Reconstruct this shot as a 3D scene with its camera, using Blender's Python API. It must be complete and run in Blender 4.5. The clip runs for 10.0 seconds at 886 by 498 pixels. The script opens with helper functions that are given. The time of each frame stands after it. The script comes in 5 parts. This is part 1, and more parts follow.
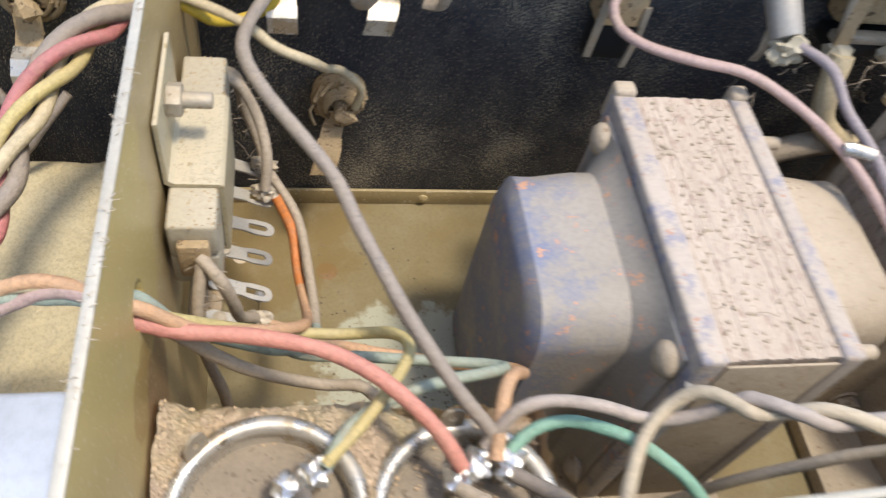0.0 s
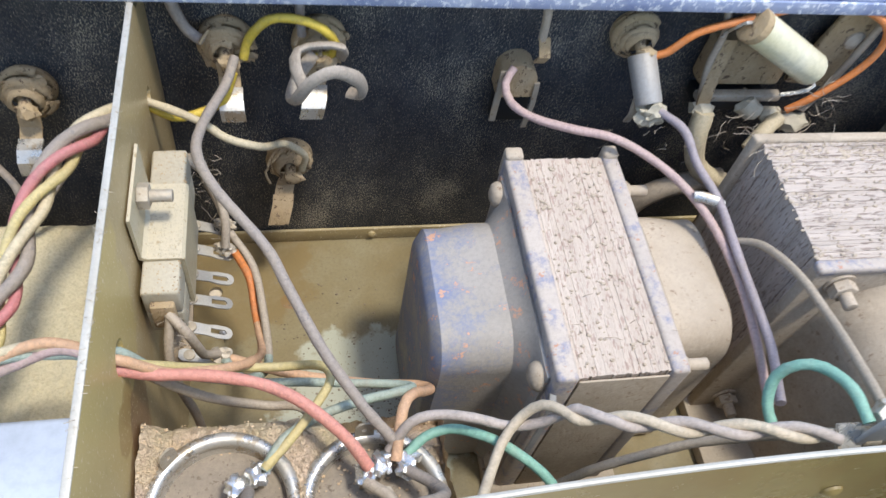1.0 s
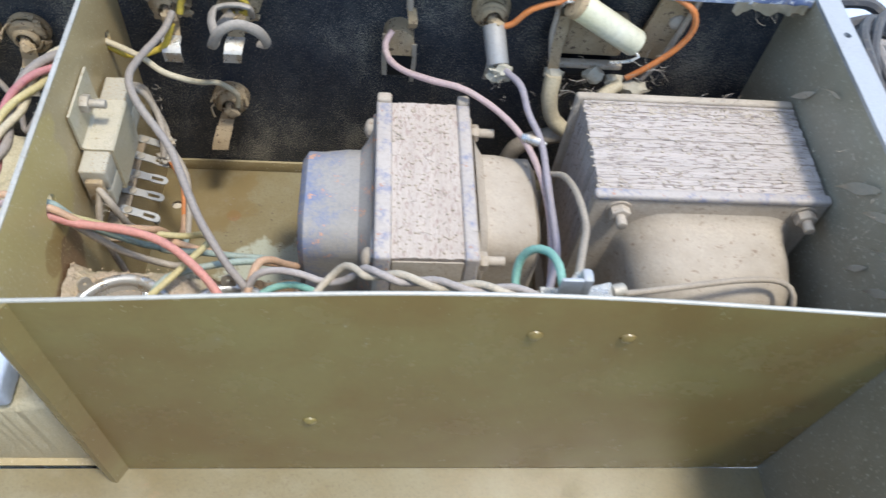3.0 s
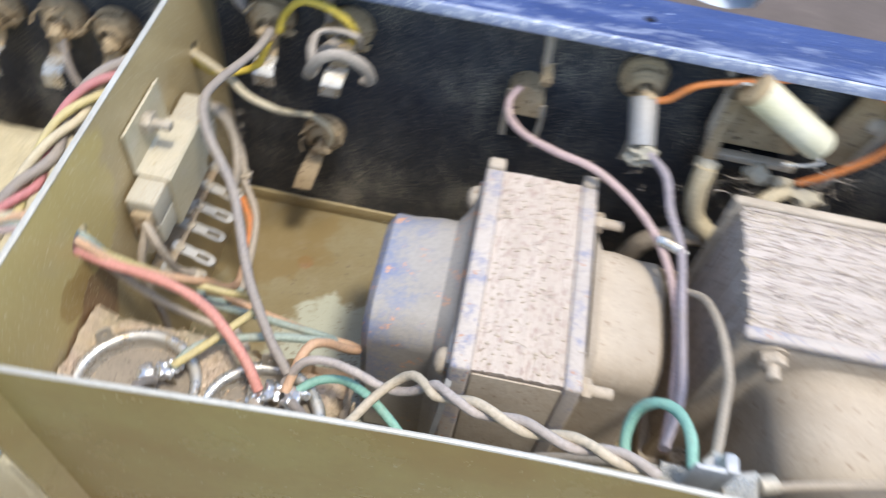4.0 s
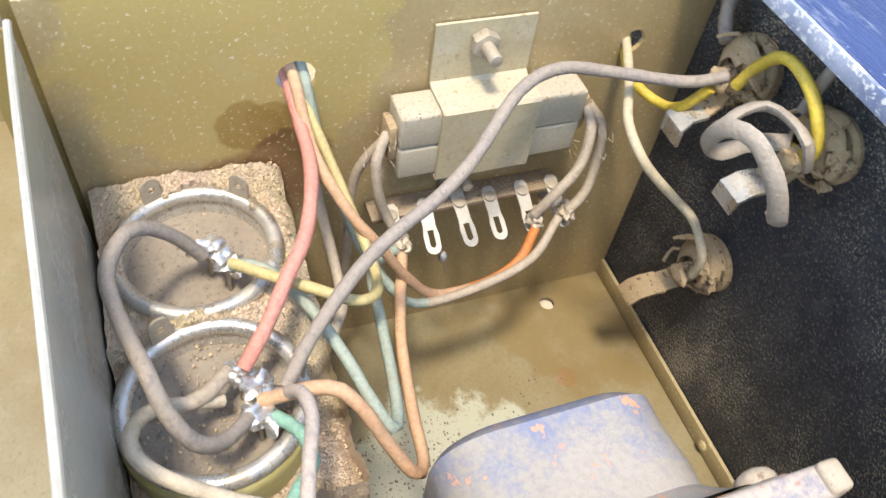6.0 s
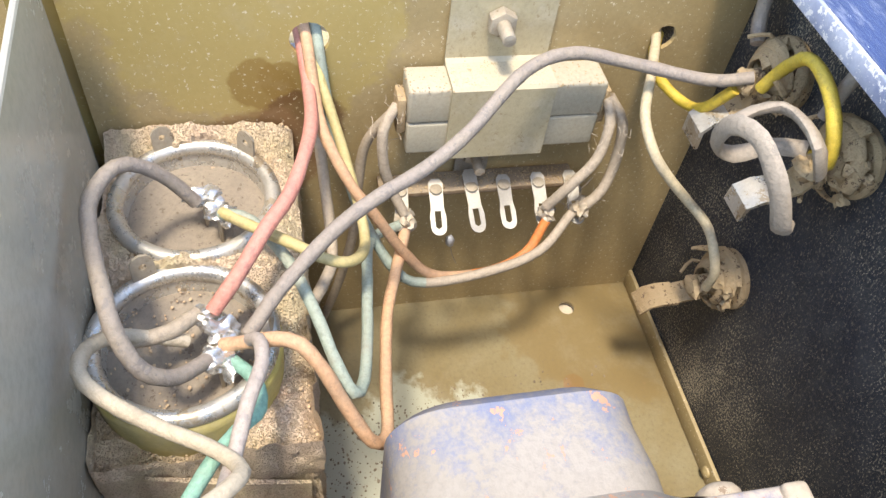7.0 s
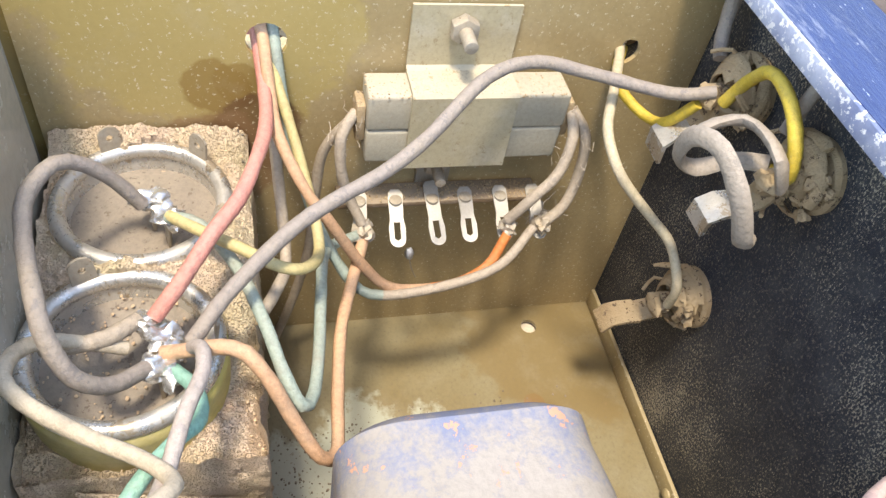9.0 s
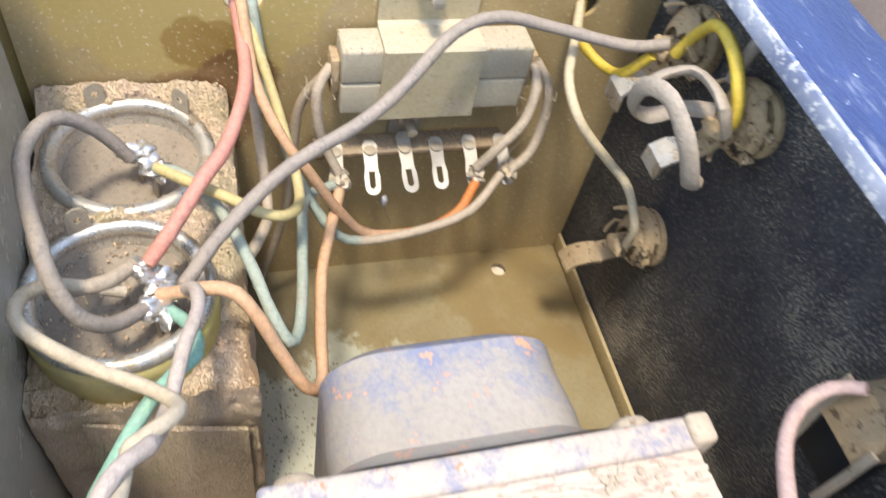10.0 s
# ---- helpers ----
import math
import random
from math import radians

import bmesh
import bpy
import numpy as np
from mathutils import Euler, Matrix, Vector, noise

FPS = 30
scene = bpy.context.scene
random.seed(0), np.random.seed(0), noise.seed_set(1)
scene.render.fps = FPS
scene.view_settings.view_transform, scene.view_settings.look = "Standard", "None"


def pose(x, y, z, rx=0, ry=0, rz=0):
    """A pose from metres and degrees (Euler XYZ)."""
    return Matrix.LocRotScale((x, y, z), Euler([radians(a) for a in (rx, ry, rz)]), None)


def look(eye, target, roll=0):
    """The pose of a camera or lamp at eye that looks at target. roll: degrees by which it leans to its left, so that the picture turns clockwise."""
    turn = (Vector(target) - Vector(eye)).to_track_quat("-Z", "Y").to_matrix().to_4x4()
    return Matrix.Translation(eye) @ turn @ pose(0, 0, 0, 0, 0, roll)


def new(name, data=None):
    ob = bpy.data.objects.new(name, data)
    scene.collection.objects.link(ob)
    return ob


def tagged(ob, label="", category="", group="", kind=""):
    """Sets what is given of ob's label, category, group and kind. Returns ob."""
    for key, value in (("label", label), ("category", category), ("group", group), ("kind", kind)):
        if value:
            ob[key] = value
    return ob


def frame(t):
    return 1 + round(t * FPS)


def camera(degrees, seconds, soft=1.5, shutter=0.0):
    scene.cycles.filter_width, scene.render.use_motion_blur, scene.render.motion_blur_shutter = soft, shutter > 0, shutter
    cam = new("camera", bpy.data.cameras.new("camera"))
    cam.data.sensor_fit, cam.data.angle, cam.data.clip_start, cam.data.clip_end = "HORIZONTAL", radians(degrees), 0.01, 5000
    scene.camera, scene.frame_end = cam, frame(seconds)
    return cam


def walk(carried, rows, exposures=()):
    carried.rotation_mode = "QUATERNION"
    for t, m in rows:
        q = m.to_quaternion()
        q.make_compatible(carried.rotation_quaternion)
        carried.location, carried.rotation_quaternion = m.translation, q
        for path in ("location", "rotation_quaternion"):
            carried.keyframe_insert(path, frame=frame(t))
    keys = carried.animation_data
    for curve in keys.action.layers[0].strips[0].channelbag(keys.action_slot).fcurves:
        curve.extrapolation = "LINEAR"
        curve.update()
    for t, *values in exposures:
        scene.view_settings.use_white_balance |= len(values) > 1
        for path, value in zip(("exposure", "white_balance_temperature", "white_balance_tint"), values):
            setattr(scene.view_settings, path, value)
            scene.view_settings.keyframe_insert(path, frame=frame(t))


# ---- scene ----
cam = camera(59.7, 10.0, soft=1.4, shutter=0.5)
PATH = [
    (0, (0.0242, -0.1726, 0.2168), (0.0822, -0.0043, -0.0247), 15.34),
    (0.4, (0.0398, -0.1866, 0.2450), (0.0861, -0.0187, 0.0007), 11.78),
    (0.5, (0.0392, -0.1876, 0.2534), (0.0853, -0.0188, 0.0097), 11.21),
    (1, (0.0392, -0.1891, 0.2658), (0.0954, -0.0235, 0.0221), 13.09),
    (1.5, (0.0860, -0.2184, 0.3025), (0.1375, -0.0478, 0.0611), 12.30),
    (1.6, (0.0906, -0.2202, 0.3066), (0.1398, -0.0492, 0.0651), 12.03),
    (2, (0.0983, -0.2333, 0.3214), (0.1423, -0.0536, 0.0852), 11.08),
    (2.1, (0.1017, -0.2356, 0.3262), (0.1409, -0.0555, 0.0895), 9.33),
    (2.5, (0.1250, -0.2590, 0.3124), (0.1554, -0.0758, 0.0768), 7.48),
    (2.7, (0.1177, -0.2656, 0.3145), (0.1476, -0.0924, 0.0714), 8.85),
    (3.8, (0.0812, -0.2176, 0.2999), (0.1010, -0.0539, 0.0493), 10.12),
    (4, (0.1012, -0.2109, 0.2810), (0.0941, -0.0359, 0.0374), 9.53),
    (4.5, (0.1094, -0.1800, 0.2485), (0.0472, -0.0204, 0.0022), 8.74),
    (5, (0.1191, -0.1493, 0.2222), (0.0112, -0.0094, -0.0202), 9.64),
    (5.5, (0.1243, -0.1399, 0.2143), (-0.0220, -0.0263, -0.0217), 9.93),
    (7, (0.1415, -0.1115, 0.2063), (-0.0409, -0.0549, -0.0250), 8.58),
    (7.5, (0.1396, -0.1116, 0.2047), (-0.0392, -0.0473, -0.0276), 10.85),
    (8, (0.1392, -0.1099, 0.2047), (-0.0421, -0.0450, -0.0253), 10.94),
    (8.5, (0.1407, -0.1087, 0.2024), (-0.0443, -0.0398, -0.0235), 12.48),
    (9, (0.1415, -0.1085, 0.2008), (-0.0462, -0.0392, -0.0227), 11.90),
    (9.5, (0.1425, -0.1070, 0.2000), (-0.0440, -0.0409, -0.0254), 11.40),
    (10, (0.1499, -0.1113, 0.2089), (-0.0211, -0.0335, -0.0250), 14.10),
]
walk(cam, [(t, look(eye, target, roll)) for t, eye, target, roll in PATH],
     [(0.0, 1.47, 7350, 10), (0.5, 1.47, 6900, 9), (1.0, 1.47, 6600, 8), (1.5, 1.42, 6300, 7), (2.1, 1.32, 6100, 6), (2.7, 1.37, 6200, 6), (4.0, 1.57, 6650, 8), (4.5, 1.62, 6950, 8), (5.0, 1.69, 7250, 9), (5.5, 1.79, 7300, 9), (7.0, 2.00, 7400, 10), (9.5, 2.01, 7450, 10), (10.0, 1.90, 7350, 10)])

# ---- world, sun lamp in place of a torch ----
world = bpy.data.worlds.new("sky")
scene.world = world
world.use_nodes = True
wn = world.node_tree.nodes
sky = wn.new("ShaderNodeTexSky")
sky.sky_type = "NISHITA"
sky.sun_disc = False
SUN_TO = Vector((0.24, -0.17, 1.0)).normalized()
sky.sun_elevation = math.asin(SUN_TO.z)
sky.sun_rotation = math.atan2(SUN_TO.x, SUN_TO.y)
world.node_tree.links.new(sky.outputs[0], wn["Background"].inputs[0])
wn["Background"].inputs[1].default_value = 0.15
# fixed sun lamp, added to approximate a torch carried beside the camera
torch_sun = new("torch_sun", bpy.data.lights.new("torch_sun", "SUN"))
torch_sun.data.energy, torch_sun.data.angle, torch_sun.data.color = 1.28, radians(8.0), (1.0, 0.96, 0.9)
torch_sun.matrix_world = look(SUN_TO * 3, (0, 0, 0))
# ---- materials ----
def mat(name, base, second=None, rough=0.6, metal=0.0, grain=900.0, bump=0.25, dust=0.0, dust_col=(0.50, 0.42, 0.33),
        up=0.0, patch=None, patch_at=0.6, patch_scale=120.0, stretch=(1, 1, 1), fine=0.35, island=0.0, bump_size=0.0004, patch2=None, patch2_at=0.6, patch2_scale=160.0, lean=None, stains_and_light=(), patch_soft=0.03, patch_full=1.0, cloud=0.0, pores=0.0, pore_scale=1800.0, dig=0.0, patch_detail=6.0):
    """A painted, metal or dusty surface: two scales of colour, settled dust, patches of another colour, relief."""
    m = bpy.data.materials.new(name)
    m.use_nodes = True
    nt = m.node_tree
    nd, ln = nt.nodes, nt.links
    bs = nd["Principled BSDF"]
    tc = nd.new("ShaderNodeTexCoord")
    mp = nd.new("ShaderNodeMapping")
    mp.inputs["Scale"].default_value = stretch
    ln.new(tc.outputs["Object"], mp.inputs[0])

    def noi(scale, detail=4.0, rgh=0.6):
        n = nd.new("ShaderNodeTexNoise")
        n.inputs["Scale"].default_value, n.inputs["Detail"].default_value, n.inputs["Roughness"].default_value = scale, detail, rgh
        ln.new(mp.outputs[0], n.inputs["Vector"])
        return n.outputs["Fac"]

    def ramp(fac, a, b):
        r = nd.new("ShaderNodeMapRange")
        r.inputs["From Min"].default_value, r.inputs["From Max"].default_value = a, b
        ln.new(fac, r.inputs["Value"])
        return r.outputs["Result"]

    def mathn(op, a, b):
        n = nd.new("ShaderNodeMath")
        n.operation = op
        n.use_clamp = True
        for k, v in enumerate((a, b)):
            if isinstance(v, (int, float)):
                n.inputs[k].default_value = v
            else:
                ln.new(v, n.inputs[k])
        return n.outputs[0]

    def mix(fac, a, b):
        n = nd.new("ShaderNodeMix")
        n.data_type = "RGBA"
        for sock, v in ((n.inputs[0], fac), (n.inputs[6], a), (n.inputs[7], b)):
            if isinstance(v, tuple):
                sock.default_value = (*v, 1.0)
            elif isinstance(v, (int, float)):
                sock.default_value = v
            else:
                ln.new(v, sock)
        return n.outputs[2]

    second = second or tuple(c * 0.72 for c in base)
    big, small = noi(grain / 22.0, 5.0), noi(grain, 4.0, 0.7)
    col = mix(ramp(big, 0.38, 0.66), base, second)
    col = mix(mathn("MULTIPLY", ramp(small, 0.42, 0.7), fine), col, tuple(c * 0.55 for c in base))
    if patch:
        edge = mathn("ADD", mathn("MULTIPLY", noi(patch_scale, patch_detail, 0.7), 0.75), mathn("MULTIPLY", small, 0.25))
        if lean:
            dot = nd.new("ShaderNodeVectorMath")
            dot.operation = "DOT_PRODUCT"
            ln.new(tc.outputs["Object"], dot.inputs[0])
            dot.inputs[1].default_value = lean[:3]
            bias = nd.new("ShaderNodeMath")
            bias.operation = "ADD"
            bias.use_clamp = False
            ln.new(dot.outputs["Value"], bias.inputs[0])
            bias.inputs[1].default_value = lean[3]
            cl = nd.new("ShaderNodeClamp")
            cl.inputs["Min"].default_value, cl.inputs["Max"].default_value = -0.12, 0.12
            ln.new(bias.outputs[0], cl.inputs["Value"])
            edge = mathn("ADD", edge, cl.outputs[0])
        patchy = mathn("MULTIPLY", ramp(edge, patch_at, patch_at + patch_soft), patch_full)
    else:
        patchy = None
    if patchy is not None and up == 0:
        col = mix(patchy, col, patch)
    hollow = None
    if pores > 0:
        cell = nd.new("ShaderNodeTexVoronoi")
        cell.inputs["Scale"].default_value = pore_scale
        ln.new(mp.outputs[0], cell.inputs["Vector"])
        hollow = ramp(cell.outputs["Distance"], 0.46, 0.12)
        col = mix(mathn("MULTIPLY", hollow, pores), col, tuple(c * 0.36 for c in base))
    # round tints: stains, also a glow or reflection put into the colour
    for c, r, tint, strength in stains_and_light:
        off = nd.new("ShaderNodeVectorMath")
        off.operation = "DISTANCE"
        ln.new(tc.outputs["Object"], off.inputs[0])
        off.inputs[1].default_value = c
        far = nd.new("ShaderNodeMath")
        far.operation = "DIVIDE"
        ln.new(off.outputs["Value"], far.inputs[0])
        far.inputs[1].default_value = r
        ragged = nd.new("ShaderNodeMath")
        ragged.operation = "ADD"
        ln.new(far.outputs[0], ragged.inputs[0])
        ln.new(noi(90.0, 5.0, 0.6), ragged.inputs[1])
        fall = nd.new("ShaderNodeMapRange")
        fall.inputs["From Min"].default_value, fall.inputs["From Max"].default_value = 1.54, 1.43
        ln.new(ragged.outputs[0], fall.inputs["Value"])
        col = mix(mathn("MULTIPLY", fall.outputs["Result"], strength), col, tint)
    rgh = rough
    if dust > 0 or up > 0:
        cover = mathn("MULTIPLY", ramp(noi(grain / 9.0, 6.0, 0.7), 0.62 - 0.42 * dust, 0.95 - 0.42 * dust), 0.3 + 0.7 * dust)
        if up > 0:
            geo = nd.new("ShaderNodeNewGeometry")
            sep = nd.new("ShaderNodeSeparateXYZ")
            ln.new(geo.outputs["Normal"], sep.inputs[0])
            lie = mathn("MULTIPLY", ramp(sep.outputs["Z"], 0.25, 0.95), up)
            lie = mathn("MULTIPLY", lie, ramp(mathn("ADD", mathn("MULTIPLY", big, 0.6), mathn("MULTIPLY", small, 0.4)), 0.3, 0.52))
            cover = mathn("MAXIMUM", cover, lie)
        dusty = mix(ramp(small, 0.35, 0.7), dust_col, tuple(c * 0.8 for c in dust_col))
        col = mix(cover, col, dusty)
        if patchy is not None and up > 0:
            col = mix(patchy, col, patch)
        if patch2:
            edge2 = mathn("ADD", mathn("MULTIPLY", noi(patch2_scale, 6.0, 0.7), 0.8), mathn("MULTIPLY", small, 0.2))
            if cloud > 0:
                edge2 = mathn("ADD", edge2, mathn("MULTIPLY", ramp(noi(34.0, 3.0), 0.35, 0.7), cloud))
            col = mix(ramp(edge2, patch2_at, patch2_at + 0.02), col, patch2)
        r = nd.new("ShaderNodeMapRange")
        r.inputs["To Min"].default_value, r.inputs["To Max"].default_value = rough, 0.92
        ln.new(cover, r.inputs["Value"])
        ln.new(r.outputs["Result"], bs.inputs["Roughness"])
        if metal > 0:
            k = nd.new("ShaderNodeMapRange")
            k.inputs["To Min"].default_value, k.inputs["To Max"].default_value = metal, 0.0
            ln.new(cover, k.inputs["Value"])
            ln.new(k.outputs["Result"], bs.inputs["Metallic"])
    else:
        bs.inputs["Roughness"].default_value = rgh
        bs.inputs["Metallic"].default_value = metal
    if island > 0:
        oi = nd.new("ShaderNodeObjectInfo")
        g = nd.new("ShaderNodeNewGeometry")
        both = mathn("FRACT", mathn("ADD", oi.outputs["Random"], g.outputs["Random Per Island"]), 0.0)
        col = mix(mathn("MULTIPLY", both, island), col, tuple(c * 0.45 for c in base))
    if isinstance(col, tuple):
        bs.inputs["Base Color"].default_value = (*col, 1)
    else:
        ln.new(col, bs.inputs["Base Color"])
    if bump > 0:
        b = nd.new("ShaderNodeBump")
        b.inputs["Strength"].default_value, b.inputs["Distance"].default_value = bump, bump_size
        height = mathn("ADD", mathn("MULTIPLY", small, 0.6), mathn("MULTIPLY", big, 0.4))
        if hollow is not None:
            height = mathn("SUBTRACT", mathn("ADD", mathn("MULTIPLY", height, 0.5), 0.5), mathn("MULTIPLY", hollow, 0.5))
        if dig > 0 and patchy is not None:
            height = mathn("SUBTRACT", mathn("ADD", mathn("MULTIPLY", height, 0.5), 0.5), mathn("MULTIPLY", patchy, dig))
        ln.new(height, b.inputs["Height"])
        ln.new(b.outputs[0], bs.inputs["Normal"])
    return m


DUST = (0.52, 0.43, 0.33)
M_TAN = mat("tan_enamel", (0.40, 0.31, 0.155), (0.34, 0.26, 0.125), rough=0.38, grain=700, dust=0.22, up=0.3, dust_col=(0.50, 0.42, 0.28), bump=0.15, patch2=(0.60, 0.51, 0.36), patch2_at=0.59, patch2_scale=900)
# first round tint is a painted yellow glow; the brown ones are stains
M_PART = mat("tan_enamel_stained", (0.40, 0.30, 0.15), (0.35, 0.255, 0.12), rough=0.36, grain=700, dust=0.22, dust_col=(0.50, 0.41, 0.26), bump=0.15, patch2=(0.60, 0.51, 0.36), patch2_at=0.585, patch2_scale=900, stains_and_light=(((0, -0.1165, 0.1120), 0.034, (0.45, 0.335, 0.10), 0.55), ((0, -0.1155, 0.0910), 0.0072, (0.26, 0.155, 0.040), 0.75), ((0, -0.1105, 0.0925), 0.0058, (0.26, 0.155, 0.040), 0.7), ((0, -0.1075, 0.0780), 0.0110, (0.14, 0.065, 0.028), 0.8), ((0, -0.1180, 0.0700), 0.016, (0.24, 0.13, 0.06), 0.7)))
M_EAST = mat("grey_tan_enamel", (0.29, 0.25, 0.175), (0.23, 0.195, 0.13), rough=0.45, grain=600, dust=0.35, dust_col=(0.38, 0.33, 0.24), patch2=(0.48, 0.42, 0.31), patch2_at=0.59, patch2_scale=600, bump=0.3)
# inner tan enamel, its colour greyed and lightened to imitate reflected sky
M_INNER_SKY = mat("tan_inner_enamel_sky_reflection", (0.40, 0.37, 0.30), (0.35, 0.32, 0.25), rough=0.25, grain=500, dust=0.2, dust_col=(0.48, 0.45, 0.38), bump=0.1)
M_FLAKE = mat("lifted_paint", (0.66, 0.57, 0.44), (0.56, 0.47, 0.35), rough=0.7, grain=700, dust=0.3, dust_col=(0.6, 0.52, 0.4), bump=0.3)
M_OLIVE = mat("olive_enamel", (0.25, 0.195, 0.07), (0.21, 0.135, 0.045), rough=0.27, grain=420, dust=0.12, dust_col=(0.36, 0.30, 0.18), bump=0.1, patch2=(0.40, 0.35, 0.22), patch2_at=0.63, patch2_scale=500, fine=0.15)
# first round tint paints the pale reflection on the floor; the others are brown
M_FLOOR = mat("pale_tan_enamel", (0.255, 0.215, 0.125), (0.22, 0.17, 0.085), rough=0.30, grain=800, dust=0.25, dust_col=(0.34, 0.305, 0.21), patch=(0.27, 0.185, 0.10), patch_at=0.62, patch_scale=70, bump=0.15, patch2=(0.20, 0.15, 0.09), patch2_at=0.615, patch2_scale=800, stains_and_light=(((0.066, -0.080, 0), 0.036, (0.44, 0.45, 0.36), 0.8), ((0.036, -0.0306, 0), 0.0035, (0.24, 0.12, 0.05), 0.8), ((0.010, -0.012, 0), 0.036, (0.21, 0.145, 0.06), 0.6)))
M_PANEL = mat("black_wrinkle_paint", (0.010, 0.014, 0.024), (0.018, 0.022, 0.034), rough=0.6, grain=1600, dust=0.42, dust_col=(0.12, 0.115, 0.10), patch=(0.30, 0.265, 0.195), patch_at=0.53, patch_soft=0.08, patch_full=0.55, patch_scale=1500, stretch=(1, 1, 0.6), patch2=(0.36, 0.32, 0.24), patch2_at=0.622, patch2_scale=2200, cloud=0.13, bump=0.8, bump_size=0.0008, fine=0.6)
M_BLUE = mat("chipped_blue_paint", (0.012, 0.024, 0.10), (0.028, 0.05, 0.16), rough=0.34, grain=900, dust=0.15, dust_col=(0.30, 0.35, 0.46), patch=(0.50, 0.54, 0.63), patch_at=0.50, patch_soft=0.2, patch_full=0.62, patch_scale=130, stretch=(0.35, 1.7, 1), bump=0.5, lean=(0, -7.0, 0, -0.045), patch2=(0.55, 0.60, 0.70), patch2_at=0.635, patch2_scale=620)
M_LIP = mat("worn_blue_lip", (0.34, 0.38, 0.50), (0.05, 0.08, 0.20), rough=0.45, grain=700, dust=0.4, dust_col=(0.52, 0.53, 0.56), patch2=(0.60, 0.60, 0.62), patch2_at=0.54, patch2_scale=420, bump=0.6)
M_ZINC = mat("dull_zinc_edge", (0.42, 0.42, 0.42), rough=0.5, metal=0.6, grain=900, dust=0.35, up=0.4, dust_col=(0.55, 0.53, 0.50))
M_EDGE = mat("worn_paint_edge", (0.46, 0.43, 0.37), (0.40, 0.36, 0.29), rough=0.5, metal=0.2, grain=900, dust=0.3, dust_col=(0.5, 0.46, 0.38), bump=0.4)
M_BELL = mat("dusty_blue_bell", (0.33, 0.30, 0.265), (0.29, 0.26, 0.22), rough=0.62, grain=800, dust=0.2, up=0.1, dust_col=(0.36, 0.33, 0.295), patch=(0.13, 0.17, 0.29), patch_at=0.445, patch_soft=0.15, patch_full=0.75, patch_scale=75, lean=(-7.5, 0, 0.9, -0.355), patch2=(0.50, 0.28, 0.18), patch2_at=0.585, patch2_scale=150, bump=0.7)
M_DUSTY = mat("dust_caked_steel", (0.36, 0.29, 0.21), (0.43, 0.35, 0.26), rough=0.88, grain=900, dust=0.5, up=0.5, dust_col=(0.53, 0.45, 0.35), patch2=(0.26, 0.19, 0.13), patch2_at=0.60, patch2_scale=320, bump=0.9)
M_LAM = mat("dusty_lamination", (0.47, 0.385, 0.31), (0.54, 0.455, 0.375), rough=0.9, grain=1100, dust=0.2, dust_col=(0.57, 0.49, 0.41), patch=(0.27, 0.165, 0.13), patch_full=0.55, patch_at=0.555, patch_soft=0.05, patch_scale=700, stretch=(1.9, 0.5, 1), bump=1.0, bump_size=0.0008, island=0.12, dig=0.1, fine=0.2, patch_detail=1.5)
M_LAMX = mat("dusty_lamination_wide", (0.47, 0.395, 0.33), (0.55, 0.47, 0.405), rough=0.9, grain=1100, dust=0.2, dust_col=(0.58, 0.51, 0.44), patch=(0.19, 0.135, 0.105), patch_full=0.7, patch_at=0.55, patch_soft=0.05, patch_scale=560, stretch=(0.36, 2.4, 0.6), bump=1.0, bump_size=0.0008, island=0.22, dig=0.3, fine=0.2, patch_detail=1.5)
M_BAND = mat("blue_band_dusty", (0.45, 0.385, 0.325), (0.38, 0.32, 0.27), rough=0.7, grain=700, dust=0.25, up=0.2, dust_col=(0.54, 0.47, 0.40), patch=(0.125, 0.16, 0.27), patch_at=0.505, patch_soft=0.12, patch_full=0.65, patch_scale=150, patch2=(0.42, 0.22, 0.14), patch2_at=0.60, patch2_scale=260, bump=0.8)
M_CERAM = mat("grey_white_ceramic", (0.41, 0.365, 0.265), (0.37, 0.325, 0.235), rough=0.7, grain=1100, dust=0.3, up=0.3, dust_col=(0.54, 0.48, 0.38), patch2=(0.36, 0.29, 0.20), patch2_at=0.60, patch2_scale=700, bump=0.5)
M_ALU = mat("dull_aluminium", (0.48, 0.44, 0.37), rough=0.42, metal=0.6, grain=1000, dust=0.62, up=0.45, dust_col=(0.43, 0.325, 0.195), patch2=(0.24, 0.18, 0.11), patch2_at=0.59, patch2_scale=420, bump=0.6)
M_TIN = mat("bright_tinned_metal", (0.64, 0.62, 0.57), rough=0.22, metal=0.75, grain=1500, dust=0.45, dust_col=(0.50, 0.43, 0.33), patch2=(0.40, 0.33, 0.24), patch2_at=0.555, patch2_scale=110, bump=0.5)
M_LUG = mat("dull_tinned_lug", (0.46, 0.43, 0.37), (0.40, 0.36, 0.29), rough=0.4, metal=0.35, grain=1500, dust=0.35, dust_col=(0.42, 0.35, 0.26), bump=0.4)
M_SOLDER = mat("shiny_solder", (0.78, 0.76, 0.72), rough=0.18, metal=0.85, grain=1500, dust=0.18, dust_col=(0.5, 0.43, 0.34), bump=0.6)
M_CLIP = mat("clamp_plate_paint", (0.44, 0.375, 0.24), (0.40, 0.335, 0.205), rough=0.42, grain=1000, dust=0.3, up=0.4, dust_col=(0.62, 0.56, 0.46), patch2=(0.33, 0.26, 0.15), patch2_at=0.60, patch2_scale=500, bump=0.4)
